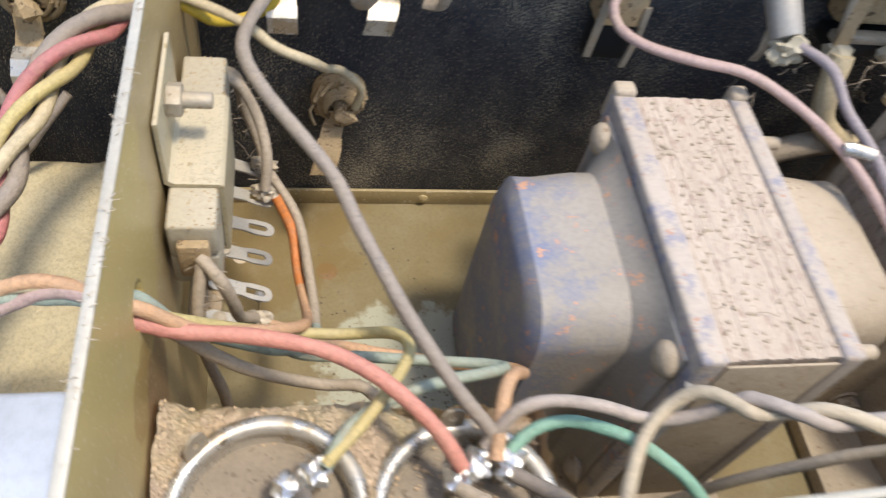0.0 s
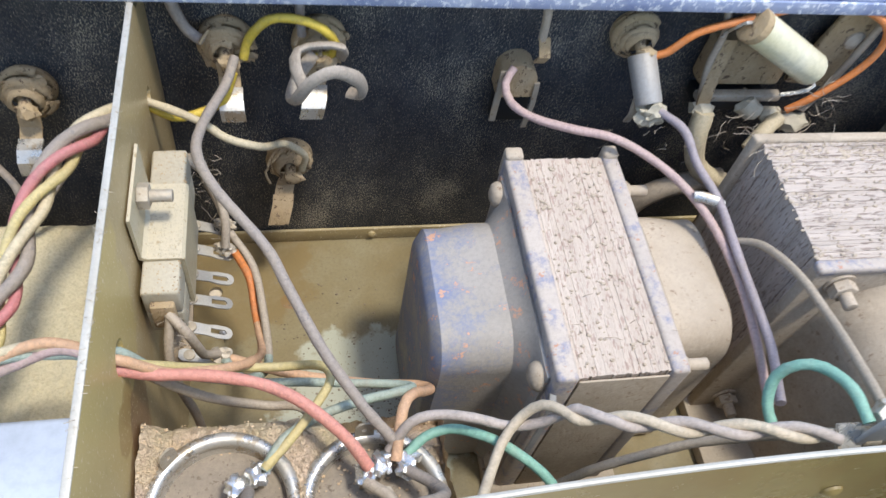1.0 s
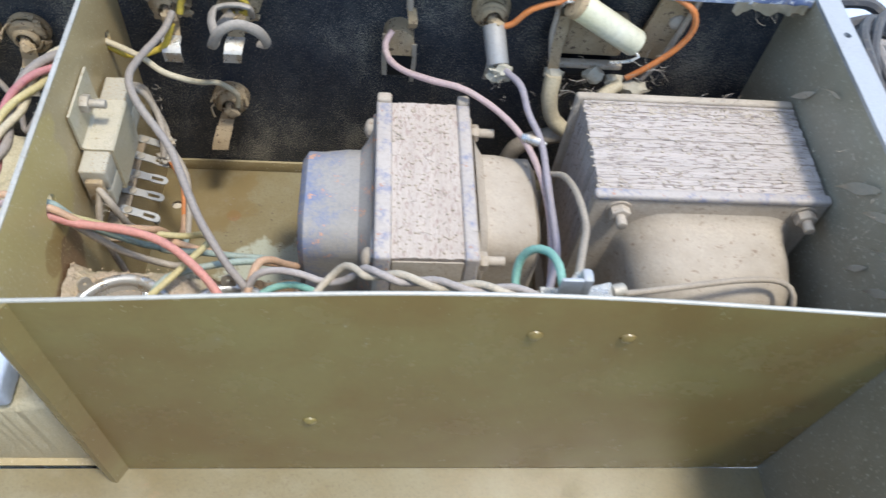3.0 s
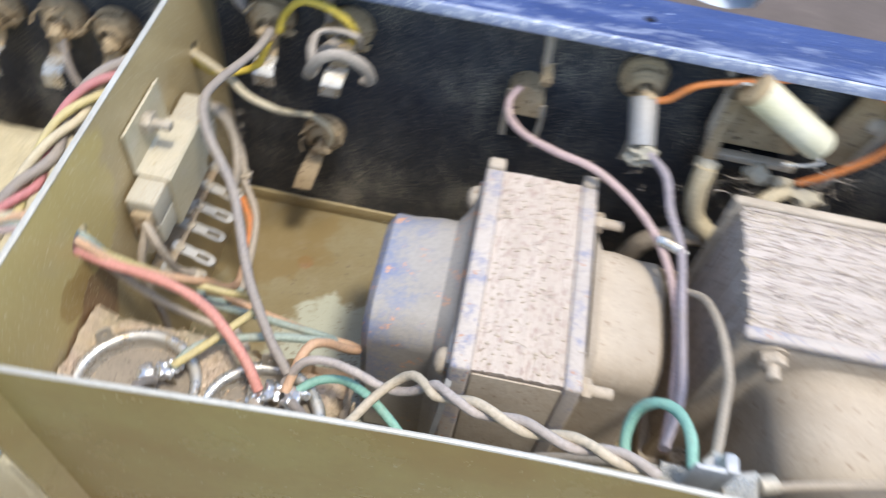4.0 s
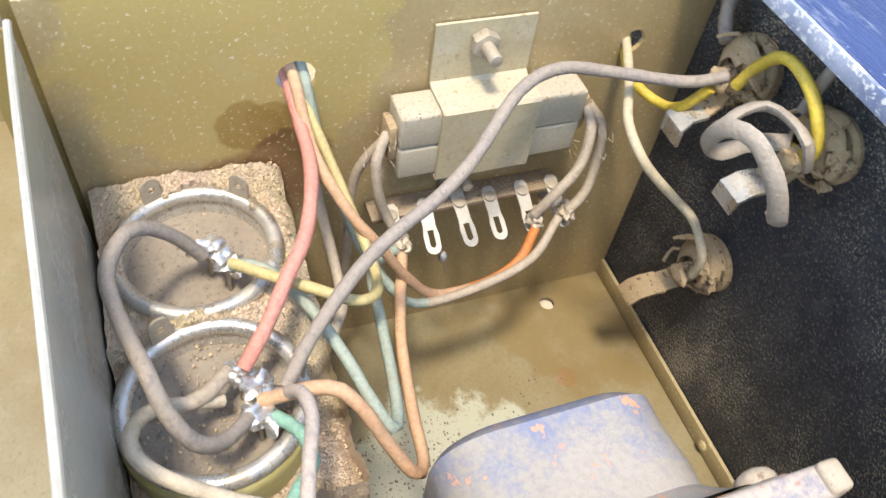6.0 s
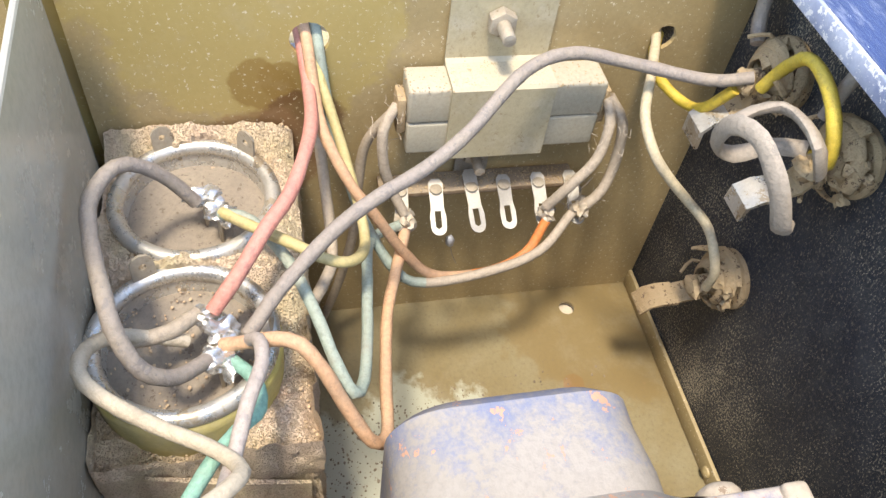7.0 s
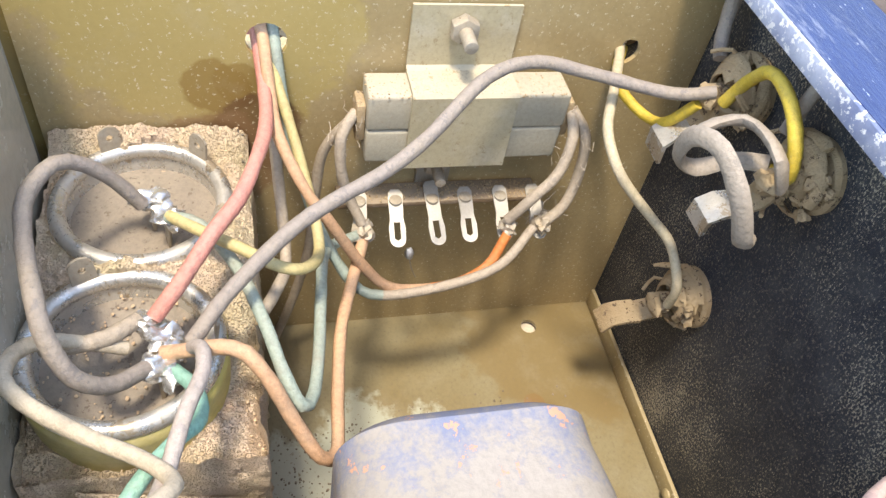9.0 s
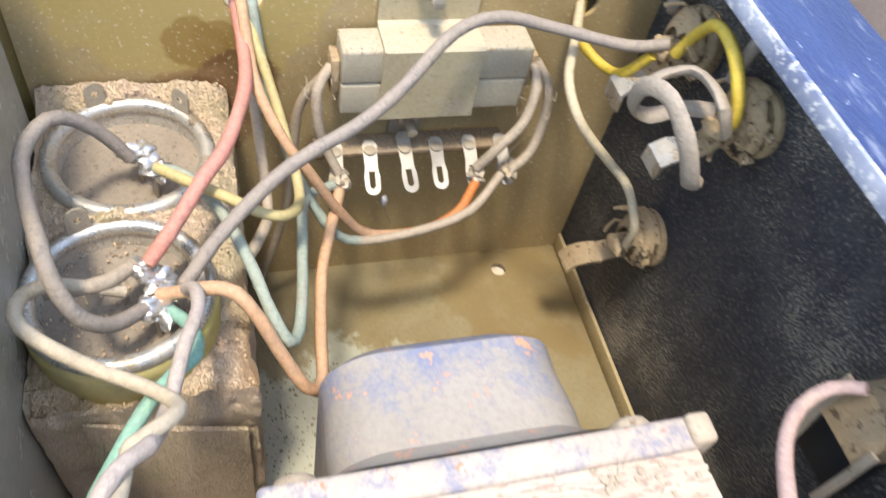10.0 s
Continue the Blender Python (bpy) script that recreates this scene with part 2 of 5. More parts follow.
M_FIBRE = mat("brown_fibre_board", (0.20, 0.13, 0.07), rough=0.8, grain=700, dust=0.5, up=0.6, dust_col=(0.42, 0.34, 0.24), bump=0.4)
M_CAN = mat("capacitor_can", (0.60, 0.57, 0.50), rough=0.35, metal=0.7, grain=600, dust=0.25, dust_col=(0.52, 0.44, 0.34), patch=(0.62, 0.52, 0.10), patch_at=0.56, patch_scale=60, bump=0.2)
M_CAPTOP = mat("grey_bakelite_disc", (0.235, 0.195, 0.15), (0.29, 0.24, 0.185), rough=0.85, grain=900, dust=0.4, dust_col=(0.40, 0.335, 0.25), patch2=(0.15, 0.115, 0.085), patch2_at=0.575, patch2_scale=700, bump=0.8)
M_FOAM = mat("crumbling_tan_foam", (0.66, 0.50, 0.355), (0.60, 0.49, 0.30), rough=0.95, grain=1500, dust=0.12, dust_col=(0.66, 0.54, 0.37), patch=(0.36, 0.20, 0.145), patch_at=0.55, patch_soft=0.08, patch_full=0.45, patch_scale=90, bump=1.0, bump_size=0.0016, fine=0.35, pores=0.5, pore_scale=3200)
M_POST = mat("dusty_terminal", (0.36, 0.25, 0.13), (0.43, 0.315, 0.18), rough=0.85, grain=1000, dust=0.35, up=0.35, dust_col=(0.50, 0.39, 0.24), patch2=(0.13, 0.085, 0.05), patch2_at=0.57, patch2_scale=380, bump=1.0, bump_size=0.001)
M_GROUND = mat("pale_cloth_ground", (0.56, 0.63, 0.73), (0.51, 0.585, 0.69), rough=0.9, grain=60, bump=0.1)
M_BROWN = mat("brown_cabinet_lining", (0.085, 0.062, 0.048), (0.11, 0.08, 0.065), rough=0.8, grain=300, dust=0.25, dust_col=(0.19, 0.15, 0.12))
M_NAVY = mat("dark_navy_paint", (0.016, 0.022, 0.045), rough=0.4, grain=700, dust=0.12, dust_col=(0.3, 0.28, 0.26))
M_SHEET = mat("clear_blue_plastic", (0.50, 0.56, 0.66), rough=0.35, grain=300, bump=0.1)
M_GLASSY = mat("cream_ceramic_tube", (0.52, 0.47, 0.28), (0.62, 0.58, 0.42), rough=0.3, grain=500, dust=0.3, up=0.4, dust_col=(0.70, 0.66, 0.56), bump=0.2)
M_BLACK = mat("dark_void", (0.01, 0.01, 0.01), rough=0.7, grain=400, bump=0)


def wire_mat(name, col, dust=0.35, up=0.45):
    return mat(name, col, tuple(c * 0.85 for c in col), rough=0.55, grain=1000, dust=min(0.6, dust + 0.12), up=up * 0.45, dust_col=(0.36, 0.295, 0.215), patch2=tuple(c * 0.68 + 0.02 for c in col), patch2_at=0.565, patch2_scale=300, bump=0.9, bump_size=0.0006, fine=0.55)


W_GREY = wire_mat("grey_wire", (0.285, 0.24, 0.205), 0.42)
W_STRAW = wire_mat("straw_yellow_wire", (0.58, 0.47, 0.20), 0.3)
W_LILAC = wire_mat("lilac_grey_wire", (0.34, 0.29, 0.31), 0.3)
W_PINK = wire_mat("salmon_pink_wire", (0.62, 0.25, 0.19), 0.2, 0.3)
W_ROSE = wire_mat("dusty_rose_wire", (0.52, 0.36, 0.33), 0.35)
W_PEACH = wire_mat("peach_wire", (0.62, 0.36, 0.20), 0.3)
W_ORANGE = wire_mat("orange_wire", (0.70, 0.22, 0.05), 0.18, 0.2)
W_GREEN = wire_mat("pale_green_wire", (0.32, 0.385, 0.315), 0.3)
W_TEAL = wire_mat("mint_green_wire", (0.24, 0.48, 0.37), 0.2, 0.25)
W_YELLOW = wire_mat("yellow_wire", (0.62, 0.44, 0.05), 0.12, 0.2)
W_CREAM = wire_mat("cream_wire", (0.60, 0.50, 0.32), 0.35)
W_TWIST = wire_mat("dirty_cream_wire", (0.60, 0.50, 0.36), 0.4)
W_TWISTB = wire_mat("dusty_lilac_beige_wire", (0.46, 0.39, 0.345), 0.4)
W_BEIGE = wire_mat("dusty_beige_wire", (0.42, 0.34, 0.25), 0.4)
W_WHITE = wire_mat("off_white_wire", (0.34, 0.285, 0.225), 0.35)
W_RED = wire_mat("faded_red_wire", (0.50, 0.17, 0.17), 0.25)
W_BLACK = wire_mat("black_cable", (0.05, 0.05, 0.055), 0.25, 0.3)


# ---- building helpers ----
def thing(name, at, label, category, group="", kind=""):
    e = new(name)
    e.empty_display_size = 0.005
    e.location = at
    return tagged(e, label, category, group, kind)


def origin_of(ob):
    p = Vector((0, 0, 0))
    while ob:
        p = p + ob.location
        ob = ob.parent
    return p


def part(name, bm, material, parent=None, label="", smooth=True):
    """Links a bmesh, made in world places, as one mesh object; under a thing or part if given."""
    me = bpy.data.meshes.new(name)
    bmesh.ops.recalc_face_normals(bm, faces=bm.faces)
    bm.to_mesh(me)
    bm.free()
    me.materials.append(material)
    if smooth:
        me.polygons.foreach_set("use_smooth", [True] * len(me.polygons))
        me.set_sharp_from_angle(angle=radians(38))
    ob = new(name, me)
    if parent:
        o = origin_of(parent)
        me.transform(Matrix.Translation(-o))
        ob.parent = parent
    return tagged(ob, label)


def structure(name, bm, material, label, category, smooth=True):
    return tagged(part(name, bm, material, None, "", smooth), label, category, "", "structure")


def box(x0, x1, y0, y1, z0, z1, bev=0.0004, seg=2, bm=None, m=None):
    bm = bm or bmesh.new()
    r = bmesh.ops.create_cube(bm, size=1.0)
    vs = r["verts"]
    bmesh.ops.scale(bm, vec=(x1 - x0, y1 - y0, z1 - z0), verts=vs)
    bmesh.ops.translate(bm, vec=((x0 + x1) / 2, (y0 + y1) / 2, (z0 + z1) / 2), verts=vs)
    if m:
        bmesh.ops.transform(bm, matrix=m, verts=vs)
    if bev:
        es = list({e for v in vs for e in v.link_edges})
        bmesh.ops.bevel(bm, geom=es, offset=bev, segments=seg, profile=0.5, affect="EDGES")
    return bm


def cyl(p0, p1, r0, r1=None, n=20, bev=0.0, bm=None):
    bm = bm or bmesh.new()
    p0, p1 = Vector(p0), Vector(p1)
    d = p1 - p0
    m = Matrix.Translation((p0 + p1) / 2) @ d.to_track_quat("Z", "Y").to_matrix().to_4x4()
    r = bmesh.ops.create_cone(bm, cap_ends=True, segments=n, radius1=r0, radius2=r0 if r1 is None else r1, depth=d.length, matrix=m)
    if bev:
        es = [e for v in r["verts"] for e in v.link_edges if len(e.link_faces) == 2 and any(len(f.verts) > 4 for f in e.link_faces)]
        bmesh.ops.bevel(bm, geom=list(set(es)), offset=bev, segments=2, profile=0.5, affect="EDGES")
    return bm


def blob(c, r, squash=(1, 1, 1), rough=0.25, seed=0, bm=None, sub=2):
    bm = bm or bmesh.new()
    vs = bmesh.ops.create_icosphere(bm, subdivisions=sub, radius=1.0)["verts"]
    for v in vs:
        k = 1 + rough * noise.noise(v.co * 1.7 + Vector((seed * 3.1, seed, 0)))
        v.co = Vector(c) + Vector((v.co.x * squash[0], v.co.y * squash[1], v.co.z * squash[2])) * r * k
    return bm


def smooth_path(pts, step=0.0022):
    """A Catmull-Rom curve through the points, evenly stepped."""
    p = [Vector(q) for q in pts]
    p = [2 * p[0] - p[1]] + p + [2 * p[-1] - p[-2]]
    out = []
    for a, b, c, d in zip(p, p[1:], p[2:], p[3:]):
        n = max(2, int((c - b).length / step))
        for k in range(n):
            t = k / n
            out.append(0.5 * (2 * b + (c - a) * t + (2 * a - 5 * b + 4 * c - d) * t * t + (3 * b - a - 3 * c + d) * t ** 3))
    out.append(p[-2])
    return out


def tube(pts, r, n=10, bm=None, closed=False, wob=0.0, raw=False, taper=None, flat=None):
    bm = bm or bmesh.new()
    path = [Vector(q) for q in pts] if raw else smooth_path(pts)
    if closed:
        path = path[:-1] if (path[0] - path[-1]).length < 1e-5 else path
    N = len(path)
    tan = [(path[(i + 1) % N if closed else min(i + 1, N - 1)] - path[(i - 1) % N if closed else max(i - 1, 0)]).normalized() for i in range(N)]
    u = tan[0].orthogonal().normalized()
    rings = []
    fa, fb = flat or (1.0, 1.0)
    for i in range(N):
        u = (u - tan[i] * u.dot(tan[i])).normalized()
        w = tan[i].cross(u)
        rr = r * (1 + wob * noise.noise(path[i] * 300))
        if taper:
            rr *= taper(i / (N - 1))
        rings.append([bm.verts.new(path[i] + (u * math.cos(k * 2 * math.pi / n) * fa + w * math.sin(k * 2 * math.pi / n) * fb) * rr) for k in range(n)])
    for i in range(N if closed else N - 1):
        a, b = rings[i], rings[(i + 1) % N]
        for k in range(n):
            bm.faces.new((a[k], a[(k + 1) % n], b[(k + 1) % n], b[k]))
    if not closed:
        bm.faces.new(rings[0][::-1])
        bm.faces.new(rings[-1])
    return bm


def lathe(profile, c, axis=(0, 0, 1), n=40, bm=None, caps=True):
    """Turns (radius, height) pairs about an axis through c."""
    bm = bm or bmesh.new()
    m = Matrix.Translation(c) @ Vector(axis).to_track_quat("Z", "Y").to_matrix().to_4x4()
    rings = [[bm.verts.new(m @ Vector((r * math.cos(a), r * math.sin(a), h))) for a in [k * 2 * math.pi / n for k in range(n)]] for r, h in profile]
    for a, b in zip(rings, rings[1:]):
        for k in range(n):
            bm.faces.new((a[k], a[(k + 1) % n], b[(k + 1) % n], b[k]))
    if caps:
        bm.faces.new(rings[0][::-1])
        bm.faces.new(rings[-1])
    return bm


def plate(outline, holes, to, thick):
    """A flat sheet with an outline and round or shaped holes in (u, v), placed by the matrix to; it is thick along its normal."""
    bm = bmesh.new()
    edges = []
    for loop in [outline] + holes:
        vs = [bm.verts.new((u, v, 0)) for u, v in loop]
        edges += [bm.edges.new((vs[i], vs[(i + 1) % len(vs)])) for i in range(len(vs))]
    fs = [f for f in bmesh.ops.triangle_fill(bm, use_beauty=True, use_dissolve=False, edges=edges)["geom"] if isinstance(f, bmesh.types.BMFace)]
    ex = bmesh.ops.extrude_face_region(bm, geom=fs)["geom"]
    bmesh.ops.translate(bm, vec=(0, 0, thick), verts=[g for g in ex if isinstance(g, bmesh.types.BMVert)])
    bmesh.ops.transform(bm, matrix=to, verts=bm.verts)
    return bm


def ring(u, v, r, n=16, sx=1.0, rough=0.0):
    return [(u + r * sx * math.cos(k * 2 * math.pi / n) * (1 + rough * random.uniform(-1, 1)), v + r * math.sin(k * 2 * math.pi / n) * (1 + rough * random.uniform(-1, 1))) for k in range(n)]


def hexnut(c, axis, r, h, bm=None):
    a = Vector(axis).normalized()
    return cyl(Vector(c), Vector(c) + a * h, r, n=6, bev=r * 0.12, bm=bm)


YZ = Matrix(((0, 0, 1, 0), (1, 0, 0, 0), (0, 1, 0, 0), (0, 0, 0, 1)))   # (u, v) lie along y and z, thickness along x
XZ = Matrix(((1, 0, 0, 0), (0, 0, -1, 0), (0, 1, 0, 0), (0, 0, 0, 1)))  # (u, v) lie along x and z, thickness along -y

# ---- structure ----
RIM_Z, PART_TOP, EAST, NEAR = 0.133, 0.128, 0.275, -0.153
structure("ground", box(-3, 3.2, -3, 3.0, -0.06, -0.03, 0), M_GROUND, "pale bluish white ground under the open chassis", "ground")
fl = plate([(-0.0006, 0.0), (EAST, 0.0), (EAST, NEAR), (-0.0006, NEAR)], [ring(0.008, -0.0245, 0.0026, 14)], Matrix.Translation((0, 0, -0.0012)), 0.0012)
structure("floor", fl, M_FLOOR, "pale tan enamelled sheet metal chassis floor, dusty and stained", "floor", False)
# added sheet, no real part: makes the hole look onto brightly lit ground
structure("trim_hole_backing", box(0.0030, 0.0130, -0.0300, -0.0190, -0.0034, -0.0026, 0), M_FLAKE, "added pale sheet under the drilled floor hole, standing in for bright ground", "backing", False)
structure("floor_near", box(-0.13, EAST, -0.36, NEAR - 0.0014, -0.0072, -0.006, 0), M_FLOOR, "tan enamelled floor of the empty front bay", "floor", False)
structure("floor_left", box(-0.13, -0.0014, NEAR, 0.0, -0.0072, -0.006, 0), M_TAN, "tan enamelled floor of the left bay", "floor", False)
structure("trim_seam", box(0.0, EAST, -0.0018, -0.0004, 0.0, 0.0072, 0.0005), M_TAN, "low folded tan sheet lip along the black panel", "trim")
for k, x in enumerate((0.0705, 0.167, 0.26)):
    tagged(part("rivet", lathe([(0.0018, 0), (0.0017, 0.0005), (0.0009, 0.0011), (0.0002, 0.0012)], (x, -0.0018, 0.0036), (0, -1, 0), 14), M_TAN), "small painted rivet in the folded lip", "rivet", "rivets", "structure")
structure("wall_north", box(-0.13, EAST + 0.0014, 0.0, 0.003, -0.007, RIM_Z - 0.001, 0), M_PANEL, "black wrinkle-painted instrument panel flecked with dust", "panel", False)
# partition, with the two wire holes, its far upper corner cut
pt = plate([(NEAR, -0.001), (-0.0004, -0.001), (-0.0004, 0.1225), (-0.0115, 0.1245), (-0.014, PART_TOP), (NEAR, PART_TOP)],
           [ring(-0.0207, 0.101, 0.0034, 14, 0.8, 0.08), ring(-0.1045, 0.1035, 0.0044, 16)], Matrix.Translation((-0.0013, 0, 0)) @ YZ, 0.0013)
structure("wall_partition", pt, M_PART, "tan enamelled sheet metal partition with drilled wire holes", "partition", False)


def near_wall():
    bm = bmesh.new()
    cols = []
    R = 0.006
    xs = [(-0.0013 + R * (1 - math.cos(a)), NEAR + R * (1 - math.sin(a)) - R) for a in (0.0, 0.4, 0.8, 1.2, 1.57)]
    xs += [(0.008 + (EAST - 0.009) * k / 40, None) for k in range(41)]
    for x, y in xs:
        bow = 0.0052 * math.sin(math.pi * min(1, max(0, x / EAST))) ** 1.3
        col = []
        for z in (-0.006, 0.02, 0.05, 0.08, 0.105, 0.12, 0.128):
            yy = (NEAR if y is None else y) + bow * (max(0, z) / 0.128) ** 1.5
            col.append((bm.verts.new((x, yy, z)), bm.verts.new((x, yy - 0.0013, z))))
        cols.append(col)
    for a, b in zip(cols, cols[1:]):
        for k in range(6):
            bm.faces.new((a[k][0], b[k][0], b[k + 1][0], a[k + 1][0]))
            bm.faces.new((a[k][1], a[k + 1][1], b[k + 1][1], b[k][1]))
        bm.faces.new((a[6][0], b[6][0], b[6][1], a[6][1]))
        bm.faces.new((a[0][0], a[0][1], b[0][1], b[0][0]))
    for c in (cols[0], cols[-1]):
        for k in range(6):
            bm.faces.new((c[k][0], c[k + 1][0], c[k + 1][1], c[k][1]))
    return bm


nw = structure("wall_near", near_wall(), M_OLIVE, "glossy olive sheet metal wall, slightly bowed, tan inside with sky reflection painted in", "partition")
# faces turned inward get the colour with the painted sky reflection
nw.data.materials.append(M_INNER_SKY)
for face in nw.data.polygons:
    face.material_index = 1 if face.normal.y > 0.3 else 0
structure("trim_near_edge", tube([(0.006 + (EAST - 0.008) * k / 30, NEAR - 0.0006 + 0.0052 * math.sin(math.pi * min(1, max(0, (0.006 + (EAST - 0.008) * k / 30) / EAST))) ** 1.3, PART_TOP) for k in range(31)], 0.0007, 8), M_EDGE, "worn bare metal top edge of the olive wall", "trim")
structure("trim_partition_edge", box(-0.0015, 0.0002, NEAR + 0.004, -0.0140, PART_TOP - 0.0002, PART_TOP + 0.0005, 0.0003), M_EDGE, "worn pale top edge of the partition", "trim")
for x, z in ((0.1537, 0.1076), (0.1829, 0.1077), (0.083, 0.045)):
    yb = NEAR + 0.0052 * math.sin(math.pi * x / EAST) ** 1.3 * (z / 0.128) ** 1.5 - 0.0013
    tagged(part("rivet", lathe([(0.0026, 0), (0.0024, 0.0006), (0.0013, 0.0013), (0.0003, 0.0015)], (x, yb, z), (0, -1, 0), 14), M_OLIVE), "painted rivet head on the olive wall", "rivet", "rivets", "structure")
structure("wall_east", box(EAST, EAST + 0.0014, -0.36, 0.0, -0.007, RIM_Z - 0.0012, 0), M_EAST, "tan enamelled side wall with flaking paint", "wall", False)
structure("wall_west", box(-0.1314, -0.13, -0.36, 0.012, -0.007, RIM_Z - 0.0012, 0), M_TAN, "tan enamelled far side wall of the case", "wall", False)
structure("wall_south", box(-0.1314, EAST, -0.3614, -0.36, -0.007, RIM_Z - 0.0012, 0), M_TAN, "tan enamelled front wall of the case", "wall", False)
holes = [ring(x, -0.0022, 0.0016, 12, 1.2) for x in (-0.09, 0.0261, 0.1447, 0.2628)]
rim = plate([(-0.13, -0.0136), (EAST - 0.0006, -0.0128), (EAST - 0.0006, 0.0095), (-0.13, 0.0075)], holes, Matrix.Translation((0, 0, RIM_Z - 0.001)), 0.001)
structure("trim_rim", rim, M_BLUE, "chipped blue painted top flange with screw holes", "rim", False)
structure("trim_rim_lip", box(-0.13, EAST - 0.0006, -0.0142, -0.0130, RIM_Z - 0.0045, RIM_Z - 0.0001, 0.0004), M_LIP, "worn blue front lip of the top flange", "rim")
holes = [ring(EAST + 0.005, y, 0.0015, 12) for y in (-0.035, -0.085, -0.15, -0.22)]
fe = plate([(EAST - 0.0003, -0.36), (EAST + 0.0092, -0.36), (EAST + 0.0092, 0.0105), (EAST - 0.0003, 0.0105)], holes, Matrix.Translation((0, 0, RIM_Z - 0.0012)), 0.0016)
structure("trim_flange", fe, M_ZINC, "dull dusty metal flange along the side wall top", "flange", False)
# the case beyond the rim: brown lining with a ragged opening, dark blue end
lin = plate([(-0.2, 0.0125), (0.268, 0.0125), (0.4565, 0.34), (-0.2, 0.34)], [ring(0.224, 0.240, 0.033, 22, 1.0, 0.10), ring(0.148, 0.240, 0.033, 22, 1.0, 0.10)], Matrix.Translation((0, 0, 0.0)), 0.002)
structure("backdrop_lining", lin, M_BROWN, "brown lining of the outer case with ragged openings", "case", False)
nv = plate([(0.2685, 0.0125), (0.312, 0.0125), (0.518, 0.34), (0.457, 0.34)], [], Matrix.Translation((0, 0, 0.001)), 0.002)
structure("backdrop_edge", nv, M_NAVY, "scuffed dark navy edge of the outer case", "case", False)


# ---- small transformer ----
def small_transformer():
    t = thing("transformer", (0.122, -0.073, 0), "small dusty transformer with faded blue end bells", "transformer")
    # lamination stack, its sheets stand across x
    x0, x1, y0, y1, zt = 0.1105, 0.1365, -0.1105, -0.0355, 0.0880
    bm = bmesh.new()
    n = 30
    for k in range(n):
        a = x0 + (x1 - x0) * k / n
        dz, dy = random.uniform(-0.00011, 0.00011), random.uniform(-0.0003, 0.0003)
        box(a + 0.00001, a + (x1 - x0) / n - 0.00001, y0 + dy, y1 + dy, 0.004, zt + dz, 0, bm=bm)
    tagged(part("core", bm, M_LAM, t, "stack of dusty rust-speckled steel laminations", False), kind="stuff")
    part("front_dust_cover", box(x0 + 0.0002, x1 - 0.0002, y0 - 0.0011, y0 - 0.0004, 0.004, zt - 0.0012, 0.0003), M_DUSTY, t, "dirt-browned end of the core")
    for xa, xb in ((0.1042, 0.11045), (0.13655, 0.1418)):
        bm = box(xa, xb, y0 - 0.0012, y1 + 0.0012, 0.004, zt + 0.0012, 0.0012, 3)
        part("clamp_band", bm, M_BAND, t, "blue painted clamp plate under dust")
        bm = box(xa + 0.0002, xb - 0.0002, y1 - 0.0015, y1 + 0.0032, zt - 0.009, zt + 0.0028, 0.0011, 3)
        part("ear", bm, M_DUSTY, t, "dust-caked corner ear")

    def bell(sx, xi, xo, paint, note):
        bm = bmesh.new()
        ya, yb, za = -0.0985, -0.0475, 0.0035
        rows = []
        top = 0.0795
        for f, xin in ((-0.03, xi), (-0.02, xi + (xo - xi) * 0.03), (-0.01, xi + (xo - xi) * 0.09), (0.0, xi + (xo - xi) * 0.17), (0.35, xi + (xo - xi) * 0.35), (0.7, xi + (xo - xi) * 0.7), (0.88, xi + (xo - xi) * 0.9), (0.97, xi + (xo - xi) * 0.985), (1.0, xo)):
            sh = f * 0.22 - 0.0 if f < 0 else 0.0 if f < 0.7 else (0.0009 if f < 0.9 else (0.0032 if f < 0.99 else 0.0065))
            y_a, y_b, z_t = ya + sh, yb - sh, top - sh
            R = 0.012
            loop = [(y_a, za)]
            for k in range(9):
                an = math.pi - k * math.pi / 16
                loop.append((y_a + R + R * math.cos(an), z_t - R + R * math.sin(an)))
            for k in range(9):
                an = math.pi / 2 - k * math.pi / 16
                loop.append((y_b - R + R * math.cos(an), z_t - R + R * math.sin(an)))
            loop.append((y_b, za))
            rows.append([bm.verts.new((xin, y + 0.0004 * noise.noise(Vector((y, z, xin)) * 90), z)) for y, z in loop])
        for a, b in zip(rows, rows[1:]):
            for k in range(len(a)):
                bm.faces.new((a[k], a[(k + 1) % len(a)], b[(k + 1) % len(a)], b[k]))
        bm.faces.new(rows[-1])
        part("end_bell", bm, paint, t, note)
        # flat flange of the bell against the clamp
        bm = box(min(xi, xi - sx * 0.0016), max(xi, xi - sx * 0.0016), -0.1085, -0.0385, 0.004, 0.0845, 0.0007)
        part("bell_flange", bm, paint, t)

    bell(-1, 0.1030, 0.0752, M_BELL, "pressed steel end bell, chipped blue paint under dust")
    bell(1, 0.1430, 0.1690, M_DUSTY, "pressed steel end bell under beige dust")
    for y, z in ((-0.0430, 0.0800), (-0.1052, 0.0790)):
        part("screw", lathe([(0.0042, 0), (0.0042, 0.0012), (0.0035, 0.0024), (0.0018, 0.0032), (0.0004, 0.0034)], (0.1030, y, z), (-1, 0, 0), 20), M_DUSTY, t, "large dusty screw head")
        part("bolt", cyl((0.1425, y, z), (0.1525, y, z), 0.0019, n=14, bev=0.0003), M_DUSTY, t, "dusty bolt end")
        part("nut", hexnut((0.1432, y, z), (1, 0, 0), 0.0036, 0.0028), M_DUSTY, t)
